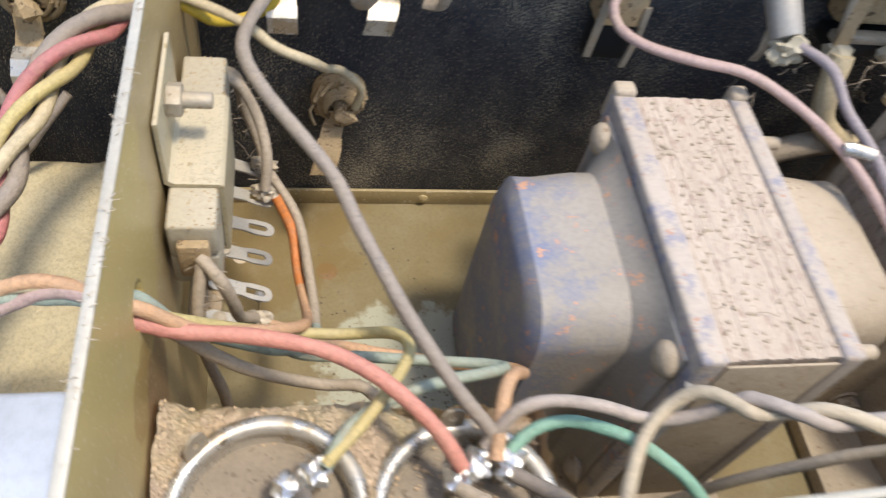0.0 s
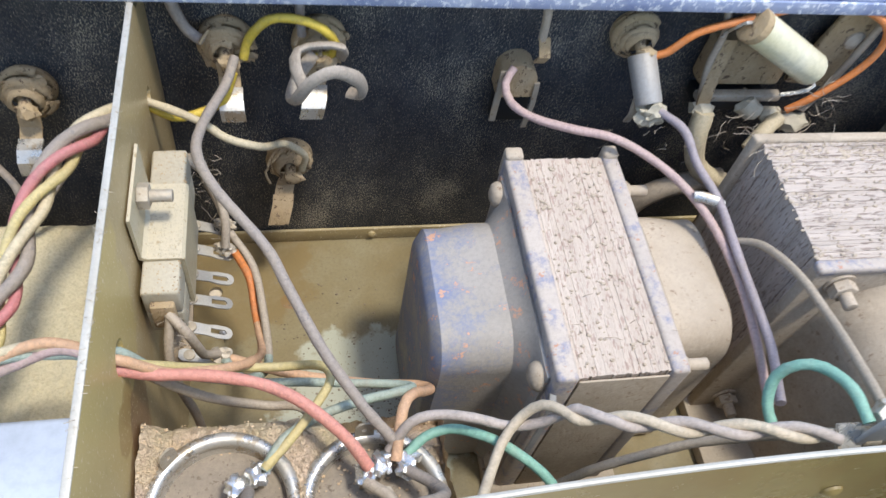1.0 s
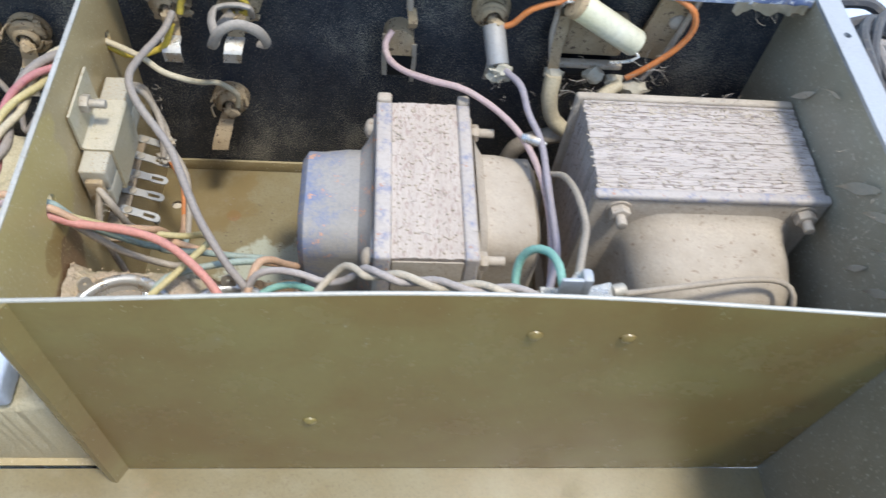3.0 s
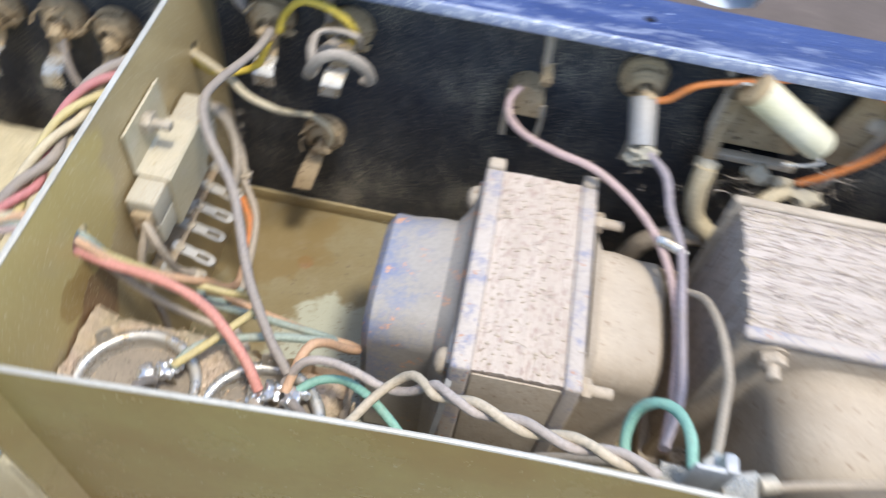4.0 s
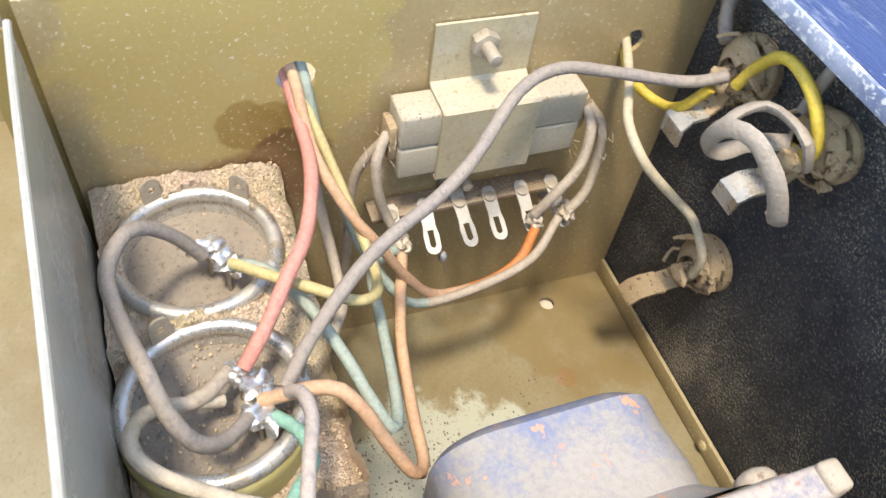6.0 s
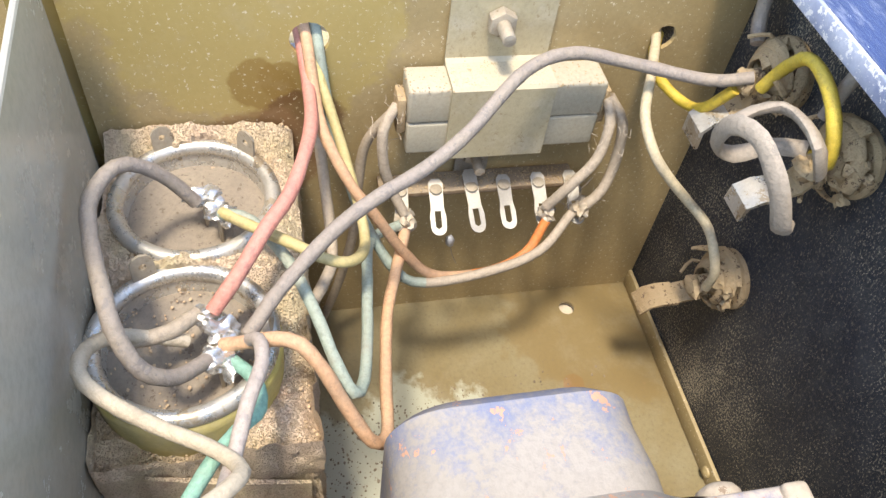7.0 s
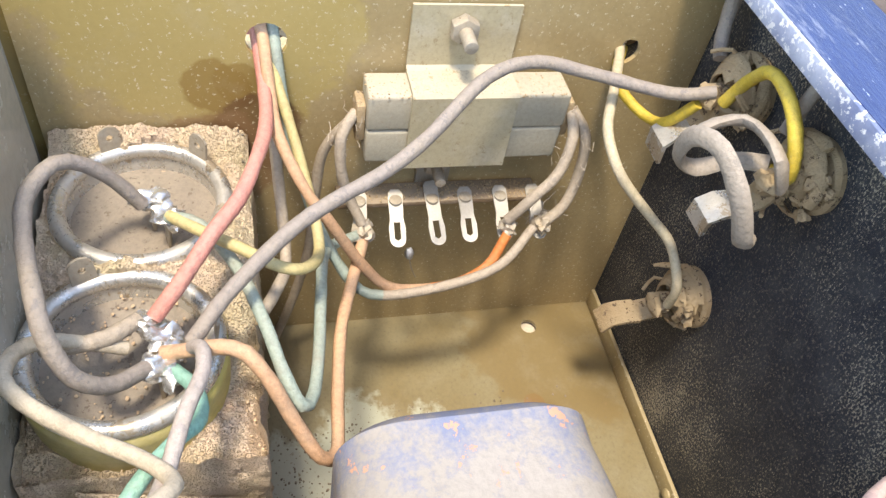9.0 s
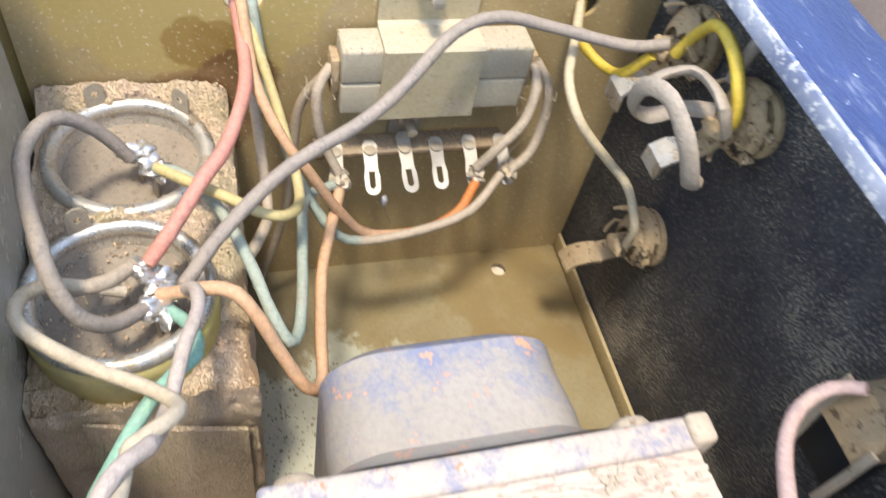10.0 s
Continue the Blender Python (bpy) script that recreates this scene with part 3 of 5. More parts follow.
    for y, z in ((-0.0430, 0.012), (-0.1052, 0.012)):
        part("screw", lathe([(0.0042, 0), (0.0042, 0.0012), (0.0018, 0.0032), (0.0004, 0.0034)], (0.1030, y, z), (-1, 0, 0), 20), M_DUSTY, t)
    bm = box(0.100, 0.148, -0.118, -0.028, 0.0, 0.0042, 0.0008)
    part("foot_plate", bm, M_DUSTY, t)
    return t


small_transformer()


# ---- large transformer ----
def large_transformer():
    t = thing("transformer", (0.230, -0.062, 0), "large dust-caked power transformer with pressed bells", "transformer")
    x0, x1, y0, y1, zt = 0.1860, 0.2735, -0.0850, -0.0405, 0.0990
    bm = bmesh.new()
    n = 34
    for k in range(n):
        a = y0 + (y1 - y0) * k / n
        dx, dz = random.uniform(-0.0003, 0.0003), random.uniform(-0.00022, 0.00022)
        box(x0 + dx, x1 + dx, a + 0.00002, a + (y1 - y0) / n - 0.00002, 0.006, zt + dz, 0, bm=bm)
    tagged(part("core", bm, M_LAMX, t, "wide stack of dusty steel laminations", False), kind="stuff")
    part("rear_flange", box(0.1835, 0.2738, -0.0402, -0.0365, 0.004, 0.1002, 0.0011, 3), M_DUSTY, t, "thick dusty rear bell flange")
    part("front_flange", box(0.1842, 0.2745, -0.0890, -0.0853, 0.004, 0.0974, 0.0006, 3), M_DUSTY, t, "dirt-browned front bell flange")
    part("edge_band", box(0.1840, 0.2747, -0.0894, -0.0852, 0.0970, 0.1001, 0.0011, 3), M_BAND, t, "flange edge with blue paint under dust")
    # front bell: a flat mounting face, a rounded hood standing out of it
    bm = bmesh.new()
    rows = []
    for y, s, top in ((-0.0891, -0.0030, 0.0905), (-0.0905, -0.0012, 0.0885), (-0.0935, 0.0, 0.0872), (-0.1020, 0.0006, 0.0865), (-0.1120, 0.0022, 0.0845), (-0.1190, 0.0048, 0.0805), (-0.1225, 0.0085, 0.0755), (-0.1236, 0.0120, 0.0710)):
        xa, xb = 0.2005 + s, 0.2665 - s
        R = 0.017 - s * 0.4
        loop = [(xa, 0.006)]
        for k in range(9):
            an = math.pi - k * math.pi / 16
            loop.append((xa + R + R * math.cos(an), top - R + R * math.sin(an)))
        for k in range(9):
            an = math.pi / 2 - k * math.pi / 16
            loop.append((xb - R + R * math.cos(an), top - R + R * math.sin(an)))
        loop.append((xb, 0.006))
        rows.append([bm.verts.new((x, y, z)) for x, z in loop])
    for a, b in zip(rows, rows[1:]):
        for k in range(len(a)):
            bm.faces.new((a[k], a[(k + 1) % len(a)], b[(k + 1) % len(a)], b[k]))
    bm.faces.new(rows[-1])
    part("end_bell", bm, M_DUSTY, t, "rounded front bell thick with beige dust")
    part("rear_bell", box(0.197, 0.262, -0.0362, -0.016, 0.006, 0.066, 0.010, 4), M_DUSTY, t)
    for x in (0.1943, 0.2665):
        for z in (0.0925, 0.014):
            part("washer", cyl((x, -0.0890, z), (x, -0.0898, z), 0.0046, n=20), M_DUSTY, t)
            part("nut", hexnut((x, -0.0898, z), (0, -1, 0), 0.0040, 0.0034), M_DUSTY, t, "dusty hexagon nut")
            part("bolt", cyl((x, -0.0930, z), (x, -0.0975, z), 0.0020, n=14, bev=0.0003), M_DUSTY, t)
    part("foot_plate", box(0.182, 0.2745, -0.122, -0.012, 0.0, 0.0058, 0.0008), M_DUSTY, t)


large_transformer()


# ---- resistor, its clamp, the tag strip ----
def resistor():
    t = thing("resistor", (0.006, -0.062, 0.089), "grey-white ceramic block resistor clamped to the partition", "resistor")
    part("body", box(0.0012, 0.0105, -0.0838, -0.0368, 0.0871, 0.0965, 0.0008, 3), M_CERAM, t, "upper ceramic half")
    part("body", box(0.0012, 0.0104, -0.0837, -0.0369, 0.0775, 0.0868, 0.0008, 3), M_CERAM, t, "lower ceramic half")
    for y, s in ((-0.0838, -1), (-0.0368, 1)):
        part("end_cap", box(0.0030, 0.0090, min(y, y + s * 0.0022), max(y, y + s * 0.0022), 0.083, 0.093, 0.0006), M_POST, t, "cement filled resistor end")
    return t


def clamp():
    t = thing("clamp_bracket", (0.006, -0.061, 0.09), "bent sheet clamp bracket with dust, holding the resistor", "bracket")
    ya, yb = -0.0743, -0.0500
    # bent strip seen from its end, then drawn out along y
    out = [(0.0006, 0.1135), (0.0006, 0.0975), (0.0018, 0.0967), (0.0102, 0.0967), (0.0106, 0.0963), (0.0106, 0.0768), (0.0012, 0.0768), (0.0012, 0.0760), (0.0112, 0.0760), (0.0116, 0.0765), (0.0116, 0.0968), (0.0108, 0.0976), (0.0024, 0.0976), (0.0014, 0.0984), (0.0014, 0.1135)]
    part("strap", plate(out, [], Matrix.Translation((0, yb, 0)) @ XZ, yb - ya), M_CLIP, t, "", False)
    part("stud", cyl((0.0013, -0.0628, 0.1085), (0.0098, -0.0628, 0.1085), 0.0016, n=14, bev=0.0003), M_ALU, t, "threaded stud end")
    part("nut", hexnut((0.0014, -0.0628, 0.1085), (1, 0, 0), 0.0034, 0.0030), M_ALU, t, "dusty hexagon nut")
    return t


def tag_strip():
    t = thing("tag_strip", (0.006, -0.063, 0.068), "brown fibre tag strip with tinned solder lugs", "tag strip")
    part("base", box(0.0018, 0.0090, -0.0890, -0.0365, 0.0606, 0.0622, 0.0003), M_FIBRE, t, "dusty brown fibre strip")
    part("mount", box(0.0006, 0.0018, -0.0685, -0.0595, 0.0580, 0.0745, 0.0004), M_ALU, t, "bent metal mounting foot")
    part("bolt", cyl((0.0016, -0.0640, 0.0692), (0.0100, -0.0640, 0.0692), 0.0014, n=12, bev=0.0003), M_ALU, t, "threaded bolt end")
    part("nut", hexnut((0.0018, -0.0640, 0.0692), (1, 0, 0), 0.0031, 0.0026), M_ALU, t, "hexagon nut")
    for k in range(6):
        y = -0.0838 + 0.0092 * k
        # flat lug with an eyelet hole and a slot, lying on the strip and reaching out over its edge
        L = 0.0020 if k == 2 else 0.0
        out = [(-0.0006 - L, -0.0019), (0.0060, -0.0017), (0.0085, -0.0021), (0.0115, -0.0020)] + [(0.0115 + 0.0020 * math.sin(a), -0.0020 * math.cos(a)) for a in (0.5, 1.0, 1.57, 2.1, 2.6)] + [(0.0115, 0.0020), (0.0085, 0.0021), (0.0060, 0.0017), (-0.0006 - L, 0.0019)] + [(-0.0018 - L, 0.0011), (-0.0018 - L, -0.0011)]
        slot = [(0.0070, -0.0008), (0.0112, -0.0008), (0.0118, 0.0), (0.0112, 0.0008), (0.0070, 0.0008)]
        m = Matrix.Translation((0.0074, y + random.uniform(-0.0003, 0.0003), 0.0627)) @ Euler((0, radians(21 + random.uniform(-4, 4)), radians(random.uniform(-4, 4)))).to_matrix().to_4x4()
        lug = part("lug", plate(out, [slot, ring(0.0012, 0, 0.0009, 8)], m, 0.0005), M_LUG, t, "tinned solder lug with a slot", False)
        part("eyelet", lathe([(0.0017, 0), (0.0016, 0.0005), (0.0012, 0.0006)], m @ Vector((0.0012, 0, 0.0004)), (0.1, 0, 1), 14), M_ALU, lug)
        if k in (0, 4, 5):
            bm = blob((0.0180, y, 0.0612), 0.0023, (1.2, 0.9, 0.8), 0.8, k, sub=3)
            blob((0.0162, y + 0.001, 0.0620), 0.0015, (1.3, 0.9, 0.9), 0.8, k + 3, bm=bm)
            part("solder", bm, M_ALU, lug, "dusty lumpy solder joint")
    return t


resistor()
clamp()
tag_strip()


# ---- capacitors in foam ----
M_SLEEVE = mat("yellow_sleeve", (0.56, 0.46, 0.12), (0.50, 0.42, 0.18), rough=0.5, grain=700, dust=0.4, dust_col=(0.52, 0.45, 0.33), bump=0.4)
def capacitor(cx, cy, zt, r, spin, label, tags, lugs):
    t = thing("capacitor", (cx, cy, 0.0), label, "capacitor", "electrolytic capacitors")
    part("can", lathe([(r * 0.96, 0.0012), (r, 0.003), (r, zt - 0.012), (r * 0.985, zt - 0.0100), (r, zt - 0.008), (r, zt - 0.006)], (cx, cy, 0), n=48), M_CAN, t, "metal can with a worn yellow sleeve")
    part("rim", lathe([(r * 0.97 + 0.0018 * math.cos(a), zt - 0.0003 + 0.0019 * math.sin(a)) for a in [-0.9 + 5.0 * k / 11 for k in range(12)]] + [(r * 0.85, zt - 0.0055)], (cx, cy, 0), n=48, caps=False), M_TIN, t, "rolled bright metal rim")
    part("sleeve", lathe([(r * 1.005, zt - 0.022), (r * 1.05, zt - 0.020), (r * 1.085, zt - 0.0045), (r * 1.085, zt - 0.0022), (r * 1.05, zt - 0.0012), (r * 1.03, zt - 0.0030)], (cx, cy, 0), n=48, caps=False), M_SLEEVE, t, "worn yellow plastic sleeve")
    part("disc", lathe([(r * 0.87, zt - 0.0065), (r * 0.87, zt - 0.0046), (r * 0.4, zt - 0.0043), (r * 0.05, zt - 0.0042)], (cx, cy, 0), n=40), M_CAPTOP, t, "dusty grey bakelite end disc")
    for a in [radians(q) for q in lugs]:
        d = Vector((math.cos(a), math.sin(a), 0))
        base = Vector((cx, cy, zt + 0.0004)) + d * r * 0.97
        m = Matrix.Translation(base) @ Matrix.Rotation(a, 4, "Z") @ Euler((0, radians(-82), 0)).to_matrix().to_4x4()
        out = [(-0.002, -0.0026), (0.003, -0.0024)] + [(0.0045 + 0.0024 * math.sin(b), -0.0024 * math.cos(b)) for b in (0.3, 0.9, 1.57, 2.2, 2.8)] + [(0.003, 0.0024), (-0.002, 0.0026)]
        part("earth_lug", plate(out, [ring(0.004, 0, 0.0008, 8)], m, 0.0006), M_ALU, t, "twisted mounting lug", False)
    for k, (dx, dy) in enumerate(tags):
        p = Vector((cx + dx, cy + dy, zt - 0.0045))
        tag = part("terminal_tag", box(p.x - 0.0014, p.x + 0.0014, p.y - 0.0004, p.y + 0.0004, p.z, p.z + 0.0085, 0.0002), M_ALU, t, "tinned terminal tag")
        bm = blob(p + Vector((0, 0, 0.0086)), 0.0023, (1.1, 1.3, 0.9), 0.8, k + spin, sub=3)
        blob(p + Vector((0.0020, 0.0018, 0.0078)), 0.0016, (1.4, 1, 0.9), 0.8, k + 7 + spin, bm=bm)
        part("solder", bm, M_SOLDER, tag, "bright lumpy solder joint")
    return t


capacitor(0.0200, -0.1318, 0.0775, 0.0172, 2.2, "upright electrolytic capacitor with soldered tags, foam wrapped", ((0.0032, 0.0022), (0.0080, 0.0053)), (204, 137))
capacitor(0.0558, -0.1338, 0.0765, 0.0172, 2.6, "upright electrolytic capacitor with worn yellow sleeve", ((-0.0020, 0.0050), (0.0015, 0.0080), (0.0075, 0.0070)), (206, 95))


def foam():
    bm = bmesh.new()
    nx, ny = 120, 72
    x0, x1, y0, y1 = 0.0008, 0.0765, -0.1515, -0.1095
    top = {}
    caps = ((0.0200, -0.1318), (0.0558, -0.1338))
    for i in range(nx + 1):
        for j in range(ny + 1):
            x, y = x0 + (x1 - x0) * i / nx, y0 + (y1 - y0) * j / ny
            edge = min(x1 - x, y1 - y, 0.006) / 0.006
            lift = 0.0765 if x < 0.040 else (0.0765 - 0.011 * min(1, (x - 0.040) / 0.012))
            lift += 0.006 * max(0, 1 - x / 0.007)
            z = lift + 0.0014 * noise.noise(Vector((x, y, 0)) * 140) + 0.0008 * noise.noise(Vector((x, y, 3)) * 420) + 0.0009 * noise.noise(Vector((x, y, 5)) * 1100) - 0.004 * (1 - max(0, edge)) ** 2
            z += 0.0034 * max(0, 1 - abs(x - 0.0385) / 0.0075) * max(0, 1 - abs(y + 0.1335) / 0.012)
            d = min(math.hypot(x - a, y - b) for a, b in caps) + 0.0016 * noise.noise(Vector((x, y, 11)) * 130)
            if d < 0.0166:
                z = min(z, 0.0660)
            top[i, j] = bm.verts.new((x + 0.0006 * noise.noise(Vector((x, y, 7)) * 260), y + 0.0006 * noise.noise(Vector((x, y, 9)) * 260), z))
    for i in range(nx):
        for j in range(ny):
            bm.faces.new((top[i, j], top[i + 1, j], top[i + 1, j + 1], top[i, j + 1]))
    edge = [(i, 0) for i in range(nx)] + [(nx, j) for j in range(ny)] + [(i, ny) for i in range(nx, 0, -1)] + [(0, j) for j in range(ny, 0, -1)]
    prev = [top[e] for e in edge]
    outline = [v.co.copy() for v in prev]
    for z in [0.0690 - 0.0015 * k for k in range(46)] + [0.0004]:
        cur = []
        for v0 in outline:
            q = Vector((v0.x, v0.y, z))
            w = 0.0012 * noise.noise(q * 110) + 0.0006 * noise.noise(q * 420) + 0.0003 * noise.noise(q * 900)
            cur.append(bm.verts.new((min(max(v0.x + w, x0), x1 + 0.0015), max(v0.y + w, y0), z)))
        for k in range(len(prev)):
            bm.faces.new((prev[k], prev[(k + 1) % len(prev)], cur[(k + 1) % len(prev)], cur[k]))
        prev = cur
    t = thing("foam_wrap", (0.04, -0.13, 0), "crumbling tan foam packed round the two capacitors", "foam")
    part("wrap", bm, M_FOAM, t)
    # a loose curved flap leaning on the outer side
    fm = bmesh.new()
    rows = []
    for i in range(13):
        u = i / 12
        y, out = -0.1420 + 0.0300 * u, 0.0010 + 0.0016 * math.sin(math.pi * u)
        rows.append([(fm.verts.new((0.0774 + out * (1 - 0.6 * k / 8), y, 0.0006 + (0.064 - 0.012 * u) * k / 8)), fm.verts.new((0.0772, y, 0.0006 + (0.064 - 0.012 * u) * k / 8))) for k in range(9)])
    for a, b in zip(rows, rows[1:]):
        for k in range(8):
            fm.faces.new((a[k][0], b[k][0], b[k + 1][0], a[k + 1][0]))
            fm.faces.new((a[k][1], a[k + 1][1], b[k + 1][1], b[k][1]))
        fm.faces.new((a[8][0], b[8][0], b[8][1], a[8][1]))
        fm.faces.new((a[0][0], a[0][1], b[0][1], b[0][0]))
    for c in (rows[0], rows[-1]):
        for k in range(8):
            fm.faces.new((c[k][0], c[k + 1][0], c[k + 1][1], c[k][1]))
    part("flap", fm, M_FOAM, t, "loose smoother foam flap")
    return t


foam()


# ---- panel terminals ----
M_FERRULE = mat("grey_ferrule", (0.36, 0.34, 0.31), (0.30, 0.28, 0.25), rough=0.5, metal=0.3, grain=1000, dust=0.4, up=0.3, dust_col=(0.46, 0.40, 0.32), bump=0.5)
def strip(pts, width, thick, across=(1, 0, 0)):
    """A bent metal strip along points, of one width."""
    bm = bmesh.new()
    a = Vector(across).normalized() * width / 2
    p = [Vector(q) for q in pts]
    rows = []
    for i in range(len(p)):
        d = (p[min(i + 1, len(p) - 1)] - p[max(i - 1, 0)]).normalized()
        n = d.cross(a).normalized() * thick / 2
        rows.append([bm.verts.new(p[i] + s * a + q * n) for s, q in ((-1, -1), (1, -1), (1, 1), (-1, 1))])
    for r, q in zip(rows, rows[1:]):
        for k in range(4):
            bm.faces.new((r[k], r[(k + 1) % 4], q[(k + 1) % 4], q[k]))
    bm.faces.new(rows[0][::-1])
    bm.faces.new(rows[-1])
    return bm


def terminal(cx, cz, tab, label, bright=True, seed=0):
    """A binding post seen from behind: washer, ring nut, dust-caked stud, and a bent solder tab ending at tab."""
    t = thing("terminal", (cx, 0, cz), label, "terminal", "panel terminals")
    rnd = random.Random(seed)
    part("washer", lathe([(0.0080, 0.0), (0.0081, 0.0012), (0.0072, 0.0020), (0.004, 0.0022)], (cx, 0, cz), (0, -1, 0), 28), M_POST, t, "dusty insulating washer")
    part("ring_nut", lathe([(0.0056, 0.0018), (0.0058, 0.0036), (0.0050, 0.0048), (0.0040, 0.0050), (0.0028, 0.0062)], (cx, 0, cz), (0, -1, 0), 12), M_POST, t, "grooved ring nut caked in dust")
    # flattened turns of old strip wound round the post, tilted and open
    for k in range(4):
        r, a0, span, lean = 0.0046 + 0.0010 * k + rnd.uniform(-0.0003, 0.0004), rnd.uniform(-0.6, 1.4), rnd.uniform(3.4, 5.2), rnd.uniform(-0.35, 0.35)
        arc = [(cx + r * math.cos(a), -0.0078 + 0.0013 * k + lean * r * math.sin(a) * 0.6, cz + r * 1.08 * math.sin(a)) for a in [a0 + span * q / 16 for q in range(17)]]
        part("turn", tube(arc, 0.0008 + 0.0002 * rnd.random(), 8, raw=True, wob=0.5, flat=(1.5, 0.7)), M_POST, t, "flattened turn of dusty strip")
    part("stud", cyl((cx, -0.005, cz), (cx, -0.0115, cz), 0.0021, 0.0018, 12, 0.0004), M_POST, t)
    part("solder", blob((cx + 0.001, -0.0115, cz - 0.0005), 0.0027, (1.2, 0.8, 1), 0.6, seed), M_POST, t, "dust-covered solder blob")
    if tab is None:
        return t
    x1, y1, z1 = tab
    dz = cz - z1
    mid = [(cx, -0.0085, cz - 0.001), (cx + (x1 - cx) * 0.4, -0.0095, cz - dz * 0.42), (cx + (x1 - cx) * 0.55, -0.0125, cz - dz * 0.55)]
    part("tab", strip(mid, 0.0064, 0.0008), M_POST, t, "dusty tab strip")
    end = [mid[-1], (cx + (x1 - cx) * 0.62, -0.0165, cz - dz * 0.58), (cx + (x1 - cx) * 0.8, -0.0190, cz - dz * 0.72), (x1, y1, z1)]
    part("tab_end", strip(end, 0.0072, 0.0009), M_TIN if bright else M_POST, t, "bent tab end, bare metal")
    bm = bmesh.new()
    for k in range(16):
        a, q = random.uniform(0, 6.28), random.uniform(0.0035, 0.0082)
        blob((cx + q * math.cos(a), -0.0030 - random.uniform(0, 0.0035), cz + q * math.sin(a)), random.uniform(0.0007, 0.0019), (1.2, 0.8, 1), 0.9, seed + k, bm=bm)
    tagged(part("dirt", bm, M_POST, t, "caked dirt lumps"), kind="stuff")
    for k in range(3):
        a = random.uniform(0, 6.28)
        p = Vector((cx + 0.006 * math.cos(a), -0.004, cz + 0.006 * math.sin(a)))
        part("wire_tail", tube([p, p + Vector((0.003 * math.cos(a), -0.003, 0.003 * math.sin(a))), p + Vector((0.004 * math.cos(a + 1), -0.006, 0.004 * math.sin(a + 1)))], 0.0005, 6), M_POST, t)
    return t


terminal(0.0213, 0.1055, (0.0225, -0.0190, 0.0890), "dusty binding post terminal with a bright tab, wires soldered", seed=1)
terminal(0.0490, 0.1065, (0.0455, -0.0187, 0.0897), "dusty binding post terminal with thick white wire", seed=2)
terminal(0.0385, 0.0530, (0.0335, -0.0204, 0.0376), "dust-covered binding post terminal low on the panel", False, 3)
terminal(-0.0385, 0.0860, (-0.040, -0.019, 0.0660), "dusty binding post terminal above the yellowed foam", seed=4)
terminal(-0.0580, 0.0870, (-0.060, -0.019, 0.0670), "dusty binding post terminal beside its twin", seed=5)
terminal(-0.0830, 0.0860, (-0.085, -0.019, 0.0660), "dusty binding post terminal at the bay's end", seed=6)
# terminal with a broad lug and a lump of solder
t4 = terminal(0.1500, 0.1105, None, "dusty terminal with a grey ferrule and lumpy solder", seed=7)
part("ferrule", cyl((0.1506, -0.0100, 0.1085), (0.1530, -0.0225, 0.0985), 0.0046, 0.0044, 24, 0.0005), M_FERRULE, t4, "grey metal ferrule")
part("tail", strip([(0.1500, -0.0190, 0.0985), (0.1492, -0.0215, 0.0930), (0.1490, -0.0205, 0.0890)], 0.0022, 0.0008), M_ALU, t4)
bm = blob((0.1535, -0.0245, 0.0962), 0.0036, (1.1, 0.9, 1.0), 0.9, 8, sub=3)
blob((0.1555, -0.0240, 0.0985), 0.0024, (1.2, 0.9, 0.9), 0.9, 9, bm=bm)
blob((0.1520, -0.0240, 0.0935), 0.0020, (0.9, 0.9, 1.3), 0.9, 10, bm=bm)
part("solder", bm, M_CERAM, t4, "chalky lump of old solder and flux")


def lead_terminal():
    t = thing("terminal", (0.1135, 0, 0.094), "square dust-covered terminal block on the panel", "terminal", "panel terminals")
    arch = [(0.1065, 0.0885)] + [(0.1128 - 0.0063 * math.cos(a), 0.0955 + 0.0063 * math.sin(a)) for a in [math.pi * k / 12 for k in range(13)]] + [(0.1191, 0.0885)]
    part("block", plate(arch, [], XZ, 0.0085), M_POST, t, "beige dusty upper half", False)
    part("base", box(0.1072, 0.1196, -0.0060, 0.0, 0.0745, 0.0884, 0.0010), M_BLACK, t, "shiny black lower half")
    part("side_leg", strip([(0.1193, -0.0086, 0.0950), (0.1196, -0.0090, 0.0860), (0.1192, -0.0078, 0.0735)], 0.0018, 0.0008), M_ALU, t)
    part("side_leg", strip([(0.1070, -0.0088, 0.1000), (0.1068, -0.0092, 0.0900), (0.1072, -0.0080, 0.0770)], 0.0022, 0.0008), M_ALU, t)
    part("lug", strip([(0.1175, -0.0088, 0.1040), (0.1180, -0.0110, 0.1080), (0.1170, -0.0090, 0.1140)], 0.0036, 0.0008), M_POST, t)


lead_terminal()


